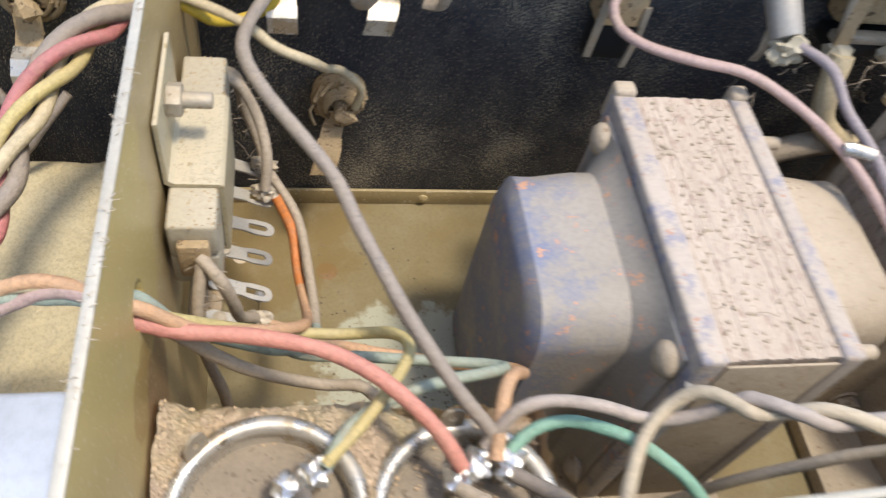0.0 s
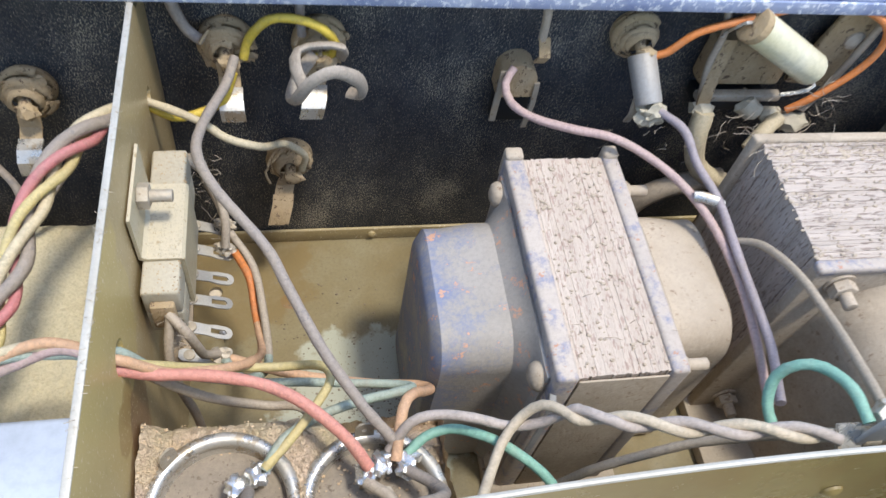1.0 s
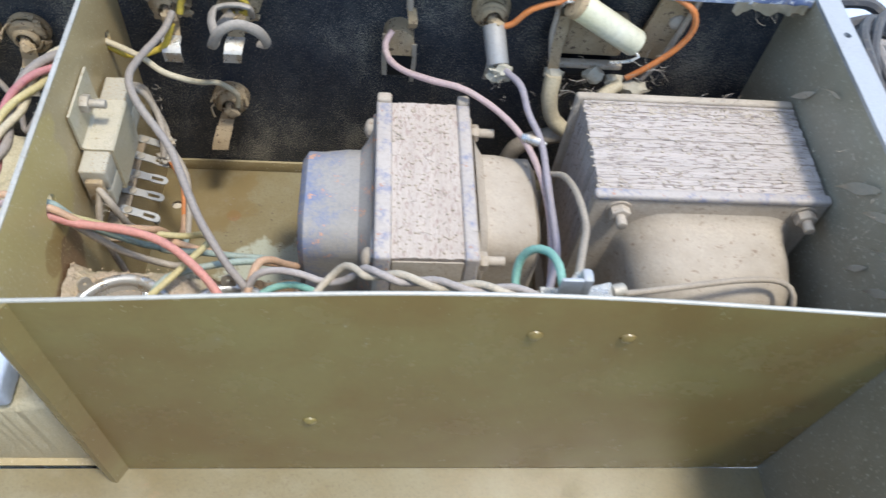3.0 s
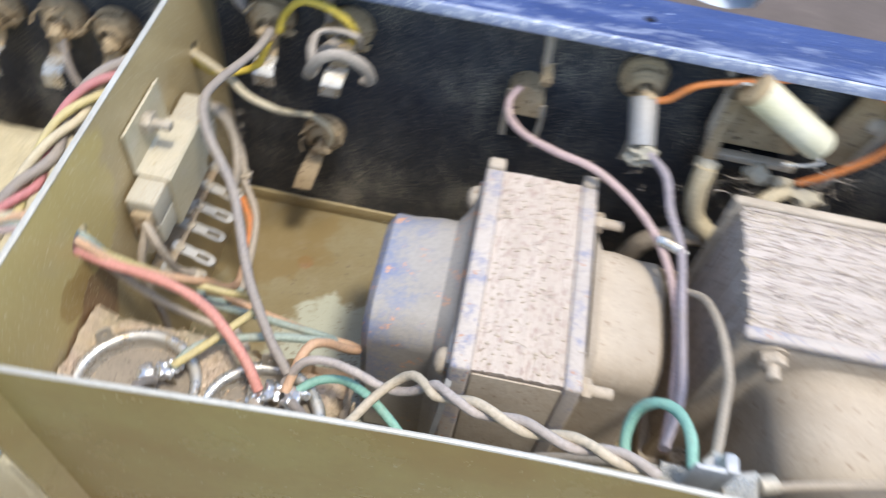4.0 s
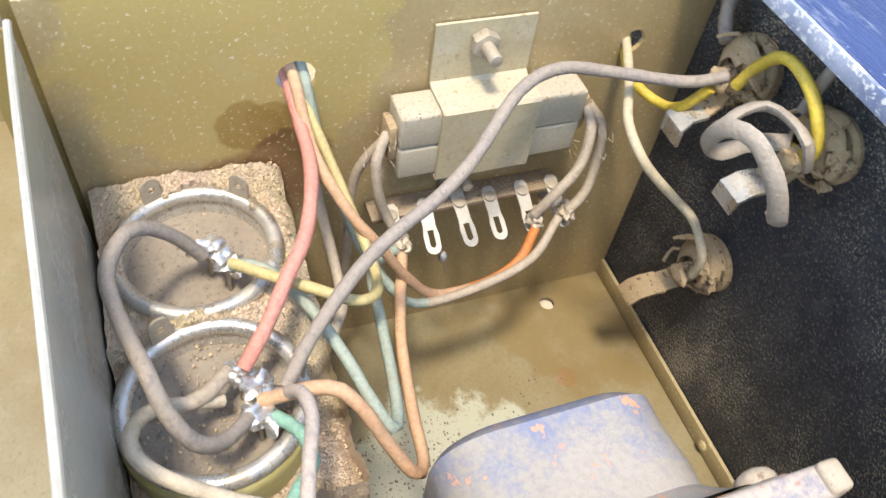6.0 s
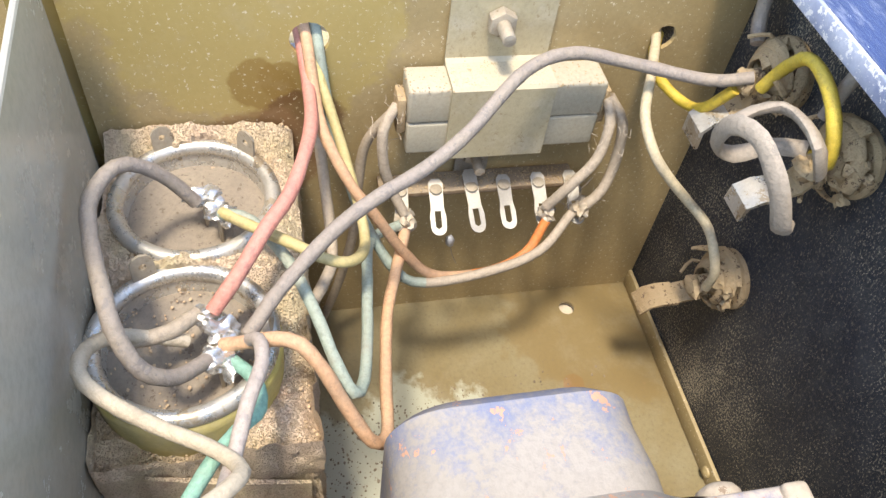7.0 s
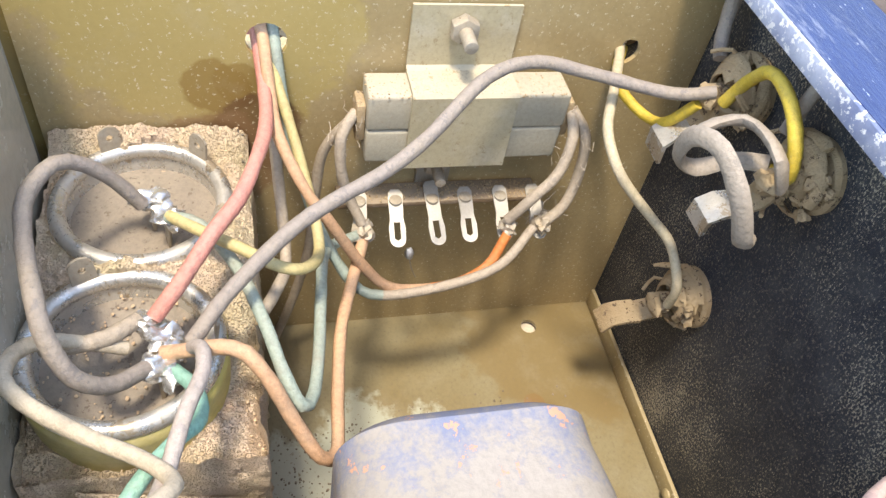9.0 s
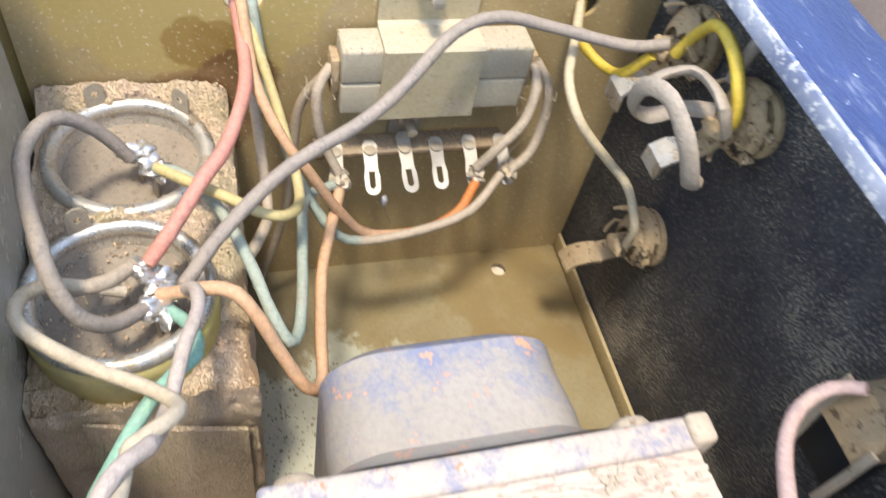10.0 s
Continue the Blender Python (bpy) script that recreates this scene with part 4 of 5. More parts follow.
# ---- right part of the panel: tube resistor on a bracket, plates, sleeves ----
def tube_resistor():
    t = thing("tube_resistor", (0.197, -0.015, 0.116), "cream ceramic tube resistor, dusty and browned at one end", "resistor")
    a, b = Vector((0.1795, -0.0150, 0.1255)), Vector((0.2090, -0.0170, 0.1085))
    part("body", cyl(a, b, 0.0056, n=28, bev=0.0012), M_GLASSY, t)
    part("end_band", cyl(a - (b - a) * 0.01, a + (b - a) * 0.08, 0.0059, n=28, bev=0.0004), M_POST, t, "browned end band")
    part("lead", tube([b - Vector((0.002, 0, 0.002)), b + Vector((0.0015, -0.003, -0.004)), b + Vector((-0.004, -0.004, -0.006)), b + Vector((-0.010, -0.004, -0.007))], 0.0007, 7), M_TIN, t, "bent tinned lead")
    part("lead", tube([a, a + Vector((-0.003, -0.001, 0.001)), a + Vector((-0.005, 0.003, -0.006)), a + Vector((-0.004, 0.006, -0.014))], 0.0006, 7), M_TIN, t)


tube_resistor()


def socket():
    t = thing("socket", (0.19, 0, 0.10), "dust-laden metal socket with soldered pins on the panel", "socket")
    part("shell", box(0.1770, 0.2080, -0.0085, 0.0, 0.0930, 0.1120, 0.0022, 3), M_POST, t, "dusty shell")
    part("plate", box(0.1765, 0.2085, -0.0125, -0.0087, 0.0895, 0.0925, 0.0008), M_ALU, t, "bare metal edge plate")
    part("body", box(0.1790, 0.2060, -0.0110, 0.0, 0.0840, 0.0890, 0.0010), M_BLACK, t, "black insulating body")
    for k, (x, z) in enumerate(((0.1790, 0.0880), (0.1965, 0.0890), (0.2065, 0.0855))):
        part("solder", blob((x, -0.0145, z), 0.0034, (1.3, 1, 0.9), 0.7, 20 + k), M_CERAM, t, "chalky solder lump")
    part("pin", strip([(0.1790, -0.0100, 0.1150), (0.1780, -0.0120, 0.1020), (0.1785, -0.0140, 0.0900)], 0.0046, 0.0009), M_POST, t)


socket()


def panel_plate():
    t = thing("mounting_plate", (0.223, 0, 0.106), "dusty tilted metal plate with a round screw on the panel", "plate")
    m = Matrix.Translation((0.2235, -0.005, 0.1075)) @ Euler((radians(4), radians(8), 0)).to_matrix().to_4x4()
    bm = bmesh.new()
    box(-0.0085, 0.0085, -0.0012, 0.0012, -0.0170, 0.0165, 0.0008, bm=bm, m=m)
    part("plate", bm, M_POST, t)
    part("screw", lathe([(0.0036, 0.0), (0.0035, 0.0012), (0.002, 0.0024), (0.0004, 0.0027)], (0.2270, -0.0062, 0.1125), (0, -1, 0), 18), M_DUSTY, t, "domed screw head")
    part("spacer", cyl((0.2235, 0.0, 0.1075), (0.2235, -0.0045, 0.1075), 0.004, n=16), M_POST, t)
    part("solder", blob((0.2150, -0.0160, 0.0830), 0.0036, (1.8, 1, 0.9), 0.6, 31), M_CERAM, t, "chalky solder lump")


panel_plate()


# ---- connectors on the near wall's inner side ----
def crimp(p, q, w, label, m=None):
    t = thing("crimp_connector", p, label, "connector", "crimp connectors")
    p, q = Vector(p), Vector(q)
    d = (q - p).normalized()
    part("tongue", strip([p, p + (q - p) * 0.5, q], w, 0.0011, d.cross(Vector((0, -0.6, 0.8)))), m or M_TIN, t)
    part("barrel", cyl(q, q + d * 0.0045, w * 0.36, n=14, bev=0.0004), M_ALU, t, "crimped barrel")
    return t


crimp((0.1545, -0.1415, 0.1155), (0.1605, -0.1415, 0.1150), 0.0062, "tinned crimp connector on the near wall")
crimp((0.1690, -0.1415, 0.1155), (0.1775, -0.1390, 0.1150), 0.0062, "tinned crimp connector with dusty wire")


def lead_tab():
    t = thing("earth_tab", (0.163, -0.142, 0.118), "grey metal earth tab standing at the near wall", "terminal")
    part("plate", box(0.1588, 0.1655, -0.1432, -0.1418, 0.098, 0.1275, 0.0005), M_ZINC, t, "dull grey upright plate")
    part("fold", box(0.1655, 0.1690, -0.1425, -0.1375, 0.098, 0.1265, 0.0012), M_ZINC, t)
    part("solder", blob((0.1660, -0.1385, 0.1185), 0.0030, (1, 1, 1.2), 0.6, 41), M_TIN, t)


lead_tab()


def hanging_strip():
    t = thing("metal_strip", (0.104, -0.113, 0.06), "thin dull metal strip hanging at the small core", "strip")
    part("strip", strip([(0.1050, -0.1128, 0.0790), (0.1046, -0.1150, 0.0700), (0.1030, -0.1165, 0.0450)], 0.0018, 0.0005), M_ZINC, t)
    part("hook", strip([(0.1050, -0.1112, 0.0805), (0.1050, -0.1128, 0.0790)], 0.0018, 0.0005), M_ZINC, t)


hanging_strip()


# ---- wires ----
def wire(name, material, r, pts, label, tip=None, tip_from=0.8, tip_mat=None, group="", flat=None):
    """One insulated wire through its bends; a tip of another colour may follow on."""
    path = smooth_path(pts)
    if tip_mat:
        k = int(len(path) * tip_from)
        ob = thing(name, pts[0], label, "wire", group)
        part("insulation", tube(path[:k + 1], r, 10, raw=True, wob=0.10), material, ob)
        part("clean_end", tube(path[k:], r * 0.99, 10, raw=True, wob=0.06), tip_mat, ob, tip)
        return ob
    return tagged(part(name, tube(path, r, 10, raw=True, wob=0.10, flat=flat), material), label, "wire", group)


wire("wire", W_GREY, 0.00145, [(0.0240, -0.0115, 0.1075), (0.0215, -0.0203, 0.1054), (0.0156, -0.0373, 0.1064), (0.0151, -0.0500, 0.1090), (0.0203, -0.0620, 0.1090), (0.0317, -0.0757, 0.1036), (0.0366, -0.0848, 0.0994), (0.0412, -0.0946, 0.0972), (0.0460, -0.1034, 0.0942), (0.0543, -0.1145, 0.0881), (0.0608, -0.1210, 0.0835)], "thick dusty grey wire arching over the resistor")
wire("wire", W_PINK, 0.0015, [(-0.0060, -0.1065, 0.1020), (-0.0005, -0.1060, 0.1005), (0.0055, -0.1055, 0.0962), (0.0169, -0.1058, 0.0946), (0.0283, -0.1085, 0.0948), (0.0363, -0.1118, 0.0935), (0.0426, -0.1163, 0.0922), (0.0496, -0.1219, 0.0880), (0.0545, -0.1275, 0.0830)], "salmon pink wire from the partition hole to a capacitor")
wire("wire", W_GREEN, 0.0013, [(-0.0060, -0.1030, 0.1045), (-0.0005, -0.1028, 0.1030), (0.0040, -0.1018, 0.0930), (0.0088, -0.1004, 0.0859), (0.0166, -0.0976, 0.0756), (0.0217, -0.0950, 0.0684), (0.0283, -0.0877, 0.0560), (0.0300, -0.0803, 0.0520), (0.0285, -0.0642, 0.0520), (0.0258, -0.0500, 0.0553), (0.0190, -0.0405, 0.0615)], "pale green wire from the partition hole to a lug", "dust-greyed insulation", 0.6, W_BEIGE)
wire("wire", W_PEACH, 0.0013, [(-0.0060, -0.1060, 0.1050), (-0.0005, -0.1052, 0.1040), (0.0079, -0.1042, 0.0943), (0.0165, -0.1031, 0.0912), (0.0246, -0.0984, 0.0838), (0.0269, -0.0935, 0.0763), (0.0270, -0.0847, 0.0596), (0.0280, -0.0771, 0.0520), (0.0259, -0.0625, 0.0489), (0.0245, -0.0530, 0.0534), (0.0205, -0.0478, 0.0610)], "peach wire with a clean orange end at a lug", "clean orange insulation", 0.78, W_ORANGE)
wire("wire", W_GREEN, 0.0013, [(0.0300, -0.1258, 0.0830), (0.0345, -0.1195, 0.0850), (0.0425, -0.1130, 0.0815), (0.0545, -0.1084, 0.0791), (0.0640, -0.1055, 0.0760), (0.0690, -0.1025, 0.0720), (0.0650, -0.1000, 0.0690), (0.0530, -0.0978, 0.0670), (0.0400, -0.0962, 0.0665), (0.0250, -0.0935, 0.0640), (0.0180, -0.0850, 0.0610)], "pale green wire hanging from the capacitor in a loop")
wire("wire", W_PEACH, 0.0014, [(0.0612, -0.1260, 0.0815), (0.0640, -0.1140, 0.0855), (0.0676, -0.1089, 0.0821), (0.0722, -0.1041, 0.0720), (0.0755, -0.0995, 0.0632), (0.0725, -0.0960, 0.0590), (0.0600, -0.0945, 0.0585), (0.0447, -0.0922, 0.0600), (0.0334, -0.0889, 0.0590), (0.0185, -0.0838, 0.0600)], "peach wire looping out and back to a lug")
wire("wire", W_STRAW, 0.0012, [(0.0300, -0.1255, 0.0835), (0.0370, -0.1190, 0.0860), (0.0430, -0.1115, 0.0870), (0.0466, -0.1045, 0.0853), (0.0440, -0.0990, 0.0820), (0.0330, -0.0962, 0.0770), (0.0150, -0.0990, 0.0850), (-0.0005, -0.1045, 0.1010)], "faded yellow wire from the capacitor to the hole")
wire("wire", W_BEIGE, 0.0013, [(0.0070, -0.0858, 0.0900), (0.0110, -0.0893, 0.0865), (0.0130, -0.0892, 0.0772), (0.0135, -0.0870, 0.0690), (0.0165, -0.0840, 0.0630)], "dusty beige resistor lead to the end lug", group="resistor leads")
wire("wire", W_BEIGE, 0.0013, [(0.0075, -0.0860, 0.0895), (0.0060, -0.0925, 0.0780), (0.0070, -0.0945, 0.0640), (0.0095, -0.0960, 0.0480), (0.0110, -0.1000, 0.0300), (0.0120, -0.1060, 0.0100)], "dusty beige wire dropping behind the tag strip")
wire("wire", W_BEIGE, 0.0014, [(0.0080, -0.0348, 0.0900), (0.0125, -0.0345, 0.0860), (0.0165, -0.0372, 0.0780), (0.0185, -0.0430, 0.0715), (0.0180, -0.0475, 0.0635)], "dusty beige resistor lead to a lug", group="resistor leads")
wire("wire", W_BEIGE, 0.0014, [(0.0080, -0.0346, 0.0905), (0.0115, -0.0308, 0.0850), (0.0130, -0.0298, 0.0740), (0.0160, -0.0325, 0.0660), (0.0180, -0.0375, 0.0620)], "dusty beige resistor lead curving to the last lug", group="resistor leads")
wire("wire", W_CREAM, 0.0012, [(-0.0040, -0.0215, 0.1012), (0.0024, -0.0240, 0.1012), (0.0138, -0.0291, 0.0997), (0.0210, -0.0316, 0.0952), (0.0289, -0.0305, 0.0905), (0.0317, -0.0254, 0.0845), (0.0333, -0.0200, 0.0790), (0.0377, -0.0145, 0.0735), (0.0435, -0.0120, 0.0650), (0.0425, -0.0105, 0.0560)], "cream wire from the partition hole to a terminal")
wire("wire", W_YELLOW, 0.0013, [(-0.0040, -0.0200, 0.0990), (0.0015, -0.0232, 0.0985), (0.0060, -0.0234, 0.0955), (0.0100, -0.0200, 0.0925), (0.0150, -0.0175, 0.0925), (0.0200, -0.0170, 0.0960), (0.0235, -0.0140, 0.1040)], "yellow wire from the partition hole to a terminal tab")
wire("wire", W_YELLOW, 0.0014, [(0.0265, -0.0105, 0.1065), (0.0285, -0.0095, 0.1130), (0.0345, -0.0105, 0.1205), (0.0425, -0.0115, 0.1215), (0.0495, -0.0120, 0.1185), (0.0530, -0.0115, 0.1130), (0.0520, -0.0105, 0.1080), (0.0470, -0.0100, 0.1065)], "bright yellow wire looped between two terminals")
wire("wire", W_WHITE, 0.0015, [(0.0470, -0.0105, 0.1080), (0.0425, -0.0150, 0.1050), (0.0400, -0.0210, 0.1010), (0.0410, -0.0270, 0.1055), (0.0451, -0.0290, 0.1142), (0.0517, -0.0273, 0.1166), (0.0588, -0.0242, 0.1106), (0.0606, -0.0200, 0.1008), (0.0570, -0.0165, 0.0985)], "flat off-white twin wire looped at a terminal", flat=(1.35, 0.75))
wire("wire", W_WHITE, 0.0015, [(0.0435, -0.0292, 0.1120), (0.0412, -0.0225, 0.1138), (0.0420, -0.0170, 0.1150), (0.0480, -0.0160, 0.1162), (0.0545, -0.0165, 0.1160), (0.0545, -0.0125, 0.1090)], "flat off-white twin wire bowed over the terminals", flat=(1.35, 0.75))
wire("wire", W_ROSE, 0.0014, [(0.1100, -0.0090, 0.1020), (0.1072, -0.0120, 0.0980), (0.1085, -0.0175, 0.0950), (0.1145, -0.0240, 0.0948), (0.1255, -0.0300, 0.0958), (0.1387, -0.0350, 0.0964), (0.1521, -0.0420, 0.0925), (0.1618, -0.0520, 0.0888), (0.1680, -0.0660, 0.0853), (0.1710, -0.0820, 0.0815), (0.1710, -0.1000, 0.0780), (0.1685, -0.1180, 0.0760)], "dusty rose wire running from the panel terminal")
wire("wire", W_LILAC, 0.0014, [(0.1550, -0.0245, 0.0985), (0.1613, -0.0340, 0.0988), (0.1644, -0.0440, 0.0940), (0.1690, -0.0560, 0.0905), (0.1705, -0.0720, 0.0870), (0.1712, -0.0860, 0.0850), (0.1715, -0.1030, 0.0830), (0.1660, -0.1210, 0.0850)], "lilac grey wire hanging from the terminal lug")
wire("wire", W_BEIGE, 0.0013, [(0.1721, -0.0680, 0.0853), (0.1759, -0.0740, 0.0916), (0.1774, -0.0880, 0.0985), (0.1770, -0.1050, 0.1033), (0.1721, -0.1200, 0.1111), (0.1665, -0.1360, 0.1190)], "dusty beige wire beside the large transformer")
wire("wire", W_TEAL, 0.0014, [(0.1515, -0.1330, 0.0989), (0.1507, -0.1270, 0.1018), (0.1519, -0.1225, 0.1075), (0.1549, -0.1226, 0.1133), (0.1587, -0.1250, 0.1160), (0.1606, -0.1320, 0.1195), (0.1612, -0.1400, 0.1190)], "bright mint green wire bent in a loop")
wire("wire", W_BEIGE, 0.0011, [(0.2555, -0.1258, 0.0744), (0.2555, -0.1245, 0.0850), (0.2538, -0.1200, 0.0889), (0.2464, -0.1185, 0.0915), (0.2301, -0.1220, 0.0963), (0.2084, -0.1280, 0.1013), (0.1922, -0.1330, 0.1058), (0.1800, -0.1385, 0.1130)], "thin dusty wire lying over the transformer bell")
wire("wire", W_BEIGE, 0.0013, [(0.1090, -0.1265, 0.0480), (0.1125, -0.1270, 0.0560), (0.1170, -0.1280, 0.0670), (0.1270, -0.1285, 0.0755), (0.1370, -0.1297, 0.0850), (0.1470, -0.1335, 0.0975), (0.1535, -0.1390, 0.1125), (0.1560, -0.1412, 0.1150)], "dusty beige wire rising behind the near wall to a crimp")


def twist(lead, ph, turns=2.4, amp=0.0012):
    """A lead-in, then one strand of the twisted pair along the near wall."""
    mid = smooth_path([(0.1010, -0.1262, 0.1030), (0.1085, -0.1295, 0.1062), (0.1277, -0.1345, 0.1092), (0.1427, -0.1380, 0.1135), (0.1545, -0.1415, 0.1158)], 0.0016)
    out = [Vector(p) for p in lead]
    for i, p in enumerate(mid):
        a = ph + turns * 6.283 * i / (len(mid) - 1)
        out.append(p + Vector((0, math.cos(a) * amp, math.sin(a) * amp)))
    return out


wire("wire", W_TWISTB, 0.0013, twist([(0.0600, -0.1225, 0.0800), (0.0650, -0.1190, 0.0880), (0.0715, -0.1185, 0.0905), (0.0795, -0.1208, 0.0925), (0.0880, -0.1232, 0.0915), (0.0950, -0.1245, 0.0950)], 0.0), "lilac grey wire twisted along the near wall", group="twisted pair")
wire("wire", W_TWIST, 0.0013, twist([(0.0585, -0.1325, 0.0800), (0.0600, -0.1387, 0.0850), (0.0620, -0.1435, 0.0890), (0.0660, -0.1465, 0.0920), (0.0715, -0.1467, 0.0940), (0.0765, -0.1430, 0.0945), (0.0812, -0.1352, 0.0918), (0.0860, -0.1270, 0.0918), (0.0912, -0.1222, 0.0950), (0.0952, -0.1218, 0.0995), (0.0985, -0.1245, 0.1020)], 3.14), "cream wire curling up and twisted along the near wall", group="twisted pair")
wire("wire", W_TEAL, 0.0013, [(0.0630, -0.1250, 0.0800), (0.0690, -0.1205, 0.0815), (0.0757, -0.1195, 0.0830), (0.0815, -0.1230, 0.0870), (0.0872, -0.1270, 0.0885), (0.0962, -0.1335, 0.0850), (0.1020, -0.1385, 0.0760), (0.1060, -0.1400, 0.0550)], "mint green wire sloping down behind the near wall")
wire("wire", W_GREY, 0.0015, [(0.0262, -0.1308, 0.0830), (0.0263, -0.1345, 0.0895), (0.0280, -0.1390, 0.0960), (0.0314, -0.1430, 0.0995), (0.0381, -0.1468, 0.0985), (0.0475, -0.1460, 0.0983), (0.0610, -0.1425, 0.0995), (0.0669, -0.1408, 0.0965), (0.0705, -0.1377, 0.0905), (0.0690, -0.1333, 0.0850), (0.0640, -0.1285, 0.0815)], "grey wire looping between the two capacitors")
wire("wire", W_BEIGE, 0.0015, [(0.0600, -0.1450, 0.0840), (0.0605, -0.1400, 0.0850), (0.0585, -0.1350, 0.0835), (0.0535, -0.1305, 0.0815)], "beige wire stub soldered on the capacitor")
wire("wire", W_BEIGE, 0.0013, [(0.0460, -0.1160, 0.0600), (0.0440, -0.1100, 0.0650), (0.0390, -0.1050, 0.0700), (0.0300, -0.1030, 0.0680), (0.0150, -0.1035, 0.0780), (0.0010, -0.1050, 0.1000)], "dusty beige wire lying behind the foam")
wire("wire", W_ORANGE, 0.0013, [(0.1520, -0.0110, 0.1085), (0.1575, -0.0120, 0.1110), (0.1645, -0.0125, 0.1195), (0.1786, -0.0130, 0.1255), (0.1925, -0.0120, 0.1290), (0.2050, -0.0110, 0.1305), (0.2180, -0.0120, 0.1290), (0.2280, -0.0140, 0.1240), (0.2310, -0.0145, 0.1150), (0.2270, -0.0150, 0.1050), (0.2180, -0.0155, 0.0950), (0.2110, -0.0150, 0.0880)], "orange wire bowed across the panel terminals")
wire("wire", W_BEIGE, 0.0014, [(0.1165, -0.0085, 0.1130), (0.1160, -0.0085, 0.1220), (0.1150, -0.0060, 0.1310)], "dusty beige wire rising from the square terminal")
wire("wire", W_BEIGE, 0.0012, [(0.1715, -0.0090, 0.1300), (0.1750, -0.0105, 0.1190), (0.1752, -0.0110, 0.1050), (0.1778, -0.0130, 0.0900)], "dusty brown wire down to the socket")
wire("wire", W_BEIGE, 0.0013, [(0.2310, -0.0095, 0.1290), (0.2290, -0.0100, 0.1150), (0.2250, -0.0110, 0.0980), (0.2180, -0.0140, 0.0870)], "dusty brown wire at the plate's edge")
wire("sleeve", W_CREAM, 0.0036, [(0.1788, -0.0165, 0.0890), (0.1785, -0.0200, 0.0800), (0.1815, -0.0225, 0.0700), (0.1880, -0.0240, 0.0640), (0.1960, -0.0240, 0.0600)], "thick cream cambric sleeve bending behind the transformer")
wire("sleeve", W_BEIGE, 0.0040, [(0.1660, -0.0200, 0.0340), (0.1690, -0.0205, 0.0460), (0.1760, -0.0215, 0.0540), (0.1860, -0.0225, 0.0590), (0.1960, -0.0225, 0.0600)], "dusty brown sleeve on the floor side")
wire("sleeve", W_CREAM, 0.0028, [(0.2080, -0.0170, 0.0860), (0.2020, -0.0215, 0.0850), (0.1960, -0.0260, 0.0800)], "short cream sleeve behind the transformer")
wire("wire", W_GREY, 0.0017, [(0.0060, -0.0045, 0.1310), (0.0085, -0.0055, 0.1200), (0.0115, -0.0065, 0.1130), (0.0155, -0.0075, 0.1100)], "short grey wire stub from the flange to a terminal")
wire("wire", W_GREY, 0.0014, [(0.0440, -0.0055, 0.1300), (0.0430, -0.0065, 0.1210), (0.0435, -0.0080, 0.1130)], "short grey wire above a terminal")
wire("wire", W_GREY, 0.0018, [(0.1165, 0.0140, 0.1270), (0.1170, 0.0300, 0.1330), (0.1200, 0.0600, 0.1350), (0.1240, 0.1200, 0.1200)], "grey cable leading away over the case")
wire("wire", W_BLACK, 0.0022, [(0.1390, 0.0160, 0.1220), (0.1410, 0.0350, 0.1300), (0.1450, 0.0700, 0.1300), (0.1500, 0.1300, 0.1150)], "dark cable leading away over the case")


# ---- loose bits: bead on a thread, flakes, fluff ----
bead = thing("solder_bead", (0.016, -0.0709, 0.049), "small grey bead hanging on a thread", "bead")
part("bead", blob((0.0165, -0.0712, 0.0510), 0.0013, (1, 1, 1.5), 0.2, 3), M_ZINC, bead)
part("thread", tube([(0.0165, -0.0710, 0.0495), (0.0163, -0.0700, 0.0450), (0.0160, -0.0683, 0.0405)], 0.0002, 5), M_ALU, bead)


def flake(y, z, s, turn, seed):
    bm = bmesh.new()
    m = Matrix.Translation((EAST - 0.0010, y, z)) @ Matrix.Rotation(turn, 4, "X")
    n = 6
    rows = []
    for i in range(n + 1):
        u = i / n
        w = s * 0.13 * math.sin(math.pi * min(0.98, max(0.04, u))) * (1 + 0.3 * noise.noise(Vector((u * 4, seed, 0))))
        lift = 0.0042 * u ** 1.6 * s / 0.012
        rows.append([bm.verts.new(m @ Vector((-lift * (0.55 + 0.45 * k), (k - 0.5) * 2 * w, (0.5 - u) * s))) for k in (0.0, 0.5, 1.0)])
    for a, b in zip(rows, rows[1:]):
        for k in range(2):
            bm.faces.new((a[k], a[k + 1], b[k + 1], b[k]))
    bmesh.ops.solidify(bm, geom=bm.faces[:], thickness=0.0003)
    bmesh.ops.recalc_face_normals(bm, faces=bm.faces[:])
    return tagged(part("paint_flake", bm, M_FLAKE), "curled flake of tan paint lifting off the side wall", "paint flake", "paint flakes")


for k, (y, z, s, a) in enumerate(((-0.0423, 0.1090, 0.011, 0.6), (-0.0968, 0.1180, 0.017, 0.75), (-0.1106, 0.1200, 0.013, 0.9), (-0.1230, 0.1150, 0.010, 1.1), (-0.205, 0.095, 0.012, 0.8), (-0.175, 0.11, 0.009, 1.2), (-0.1320, 0.1060, 0.012, 0.7), (-0.0560, 0.1230, 0.007, 1.3), (-0.1180, 0.1000, 0.009, 0.5), (-0.1430, 0.1215, 0.008, 0.3))):
    flake(y, z, s, a, k)


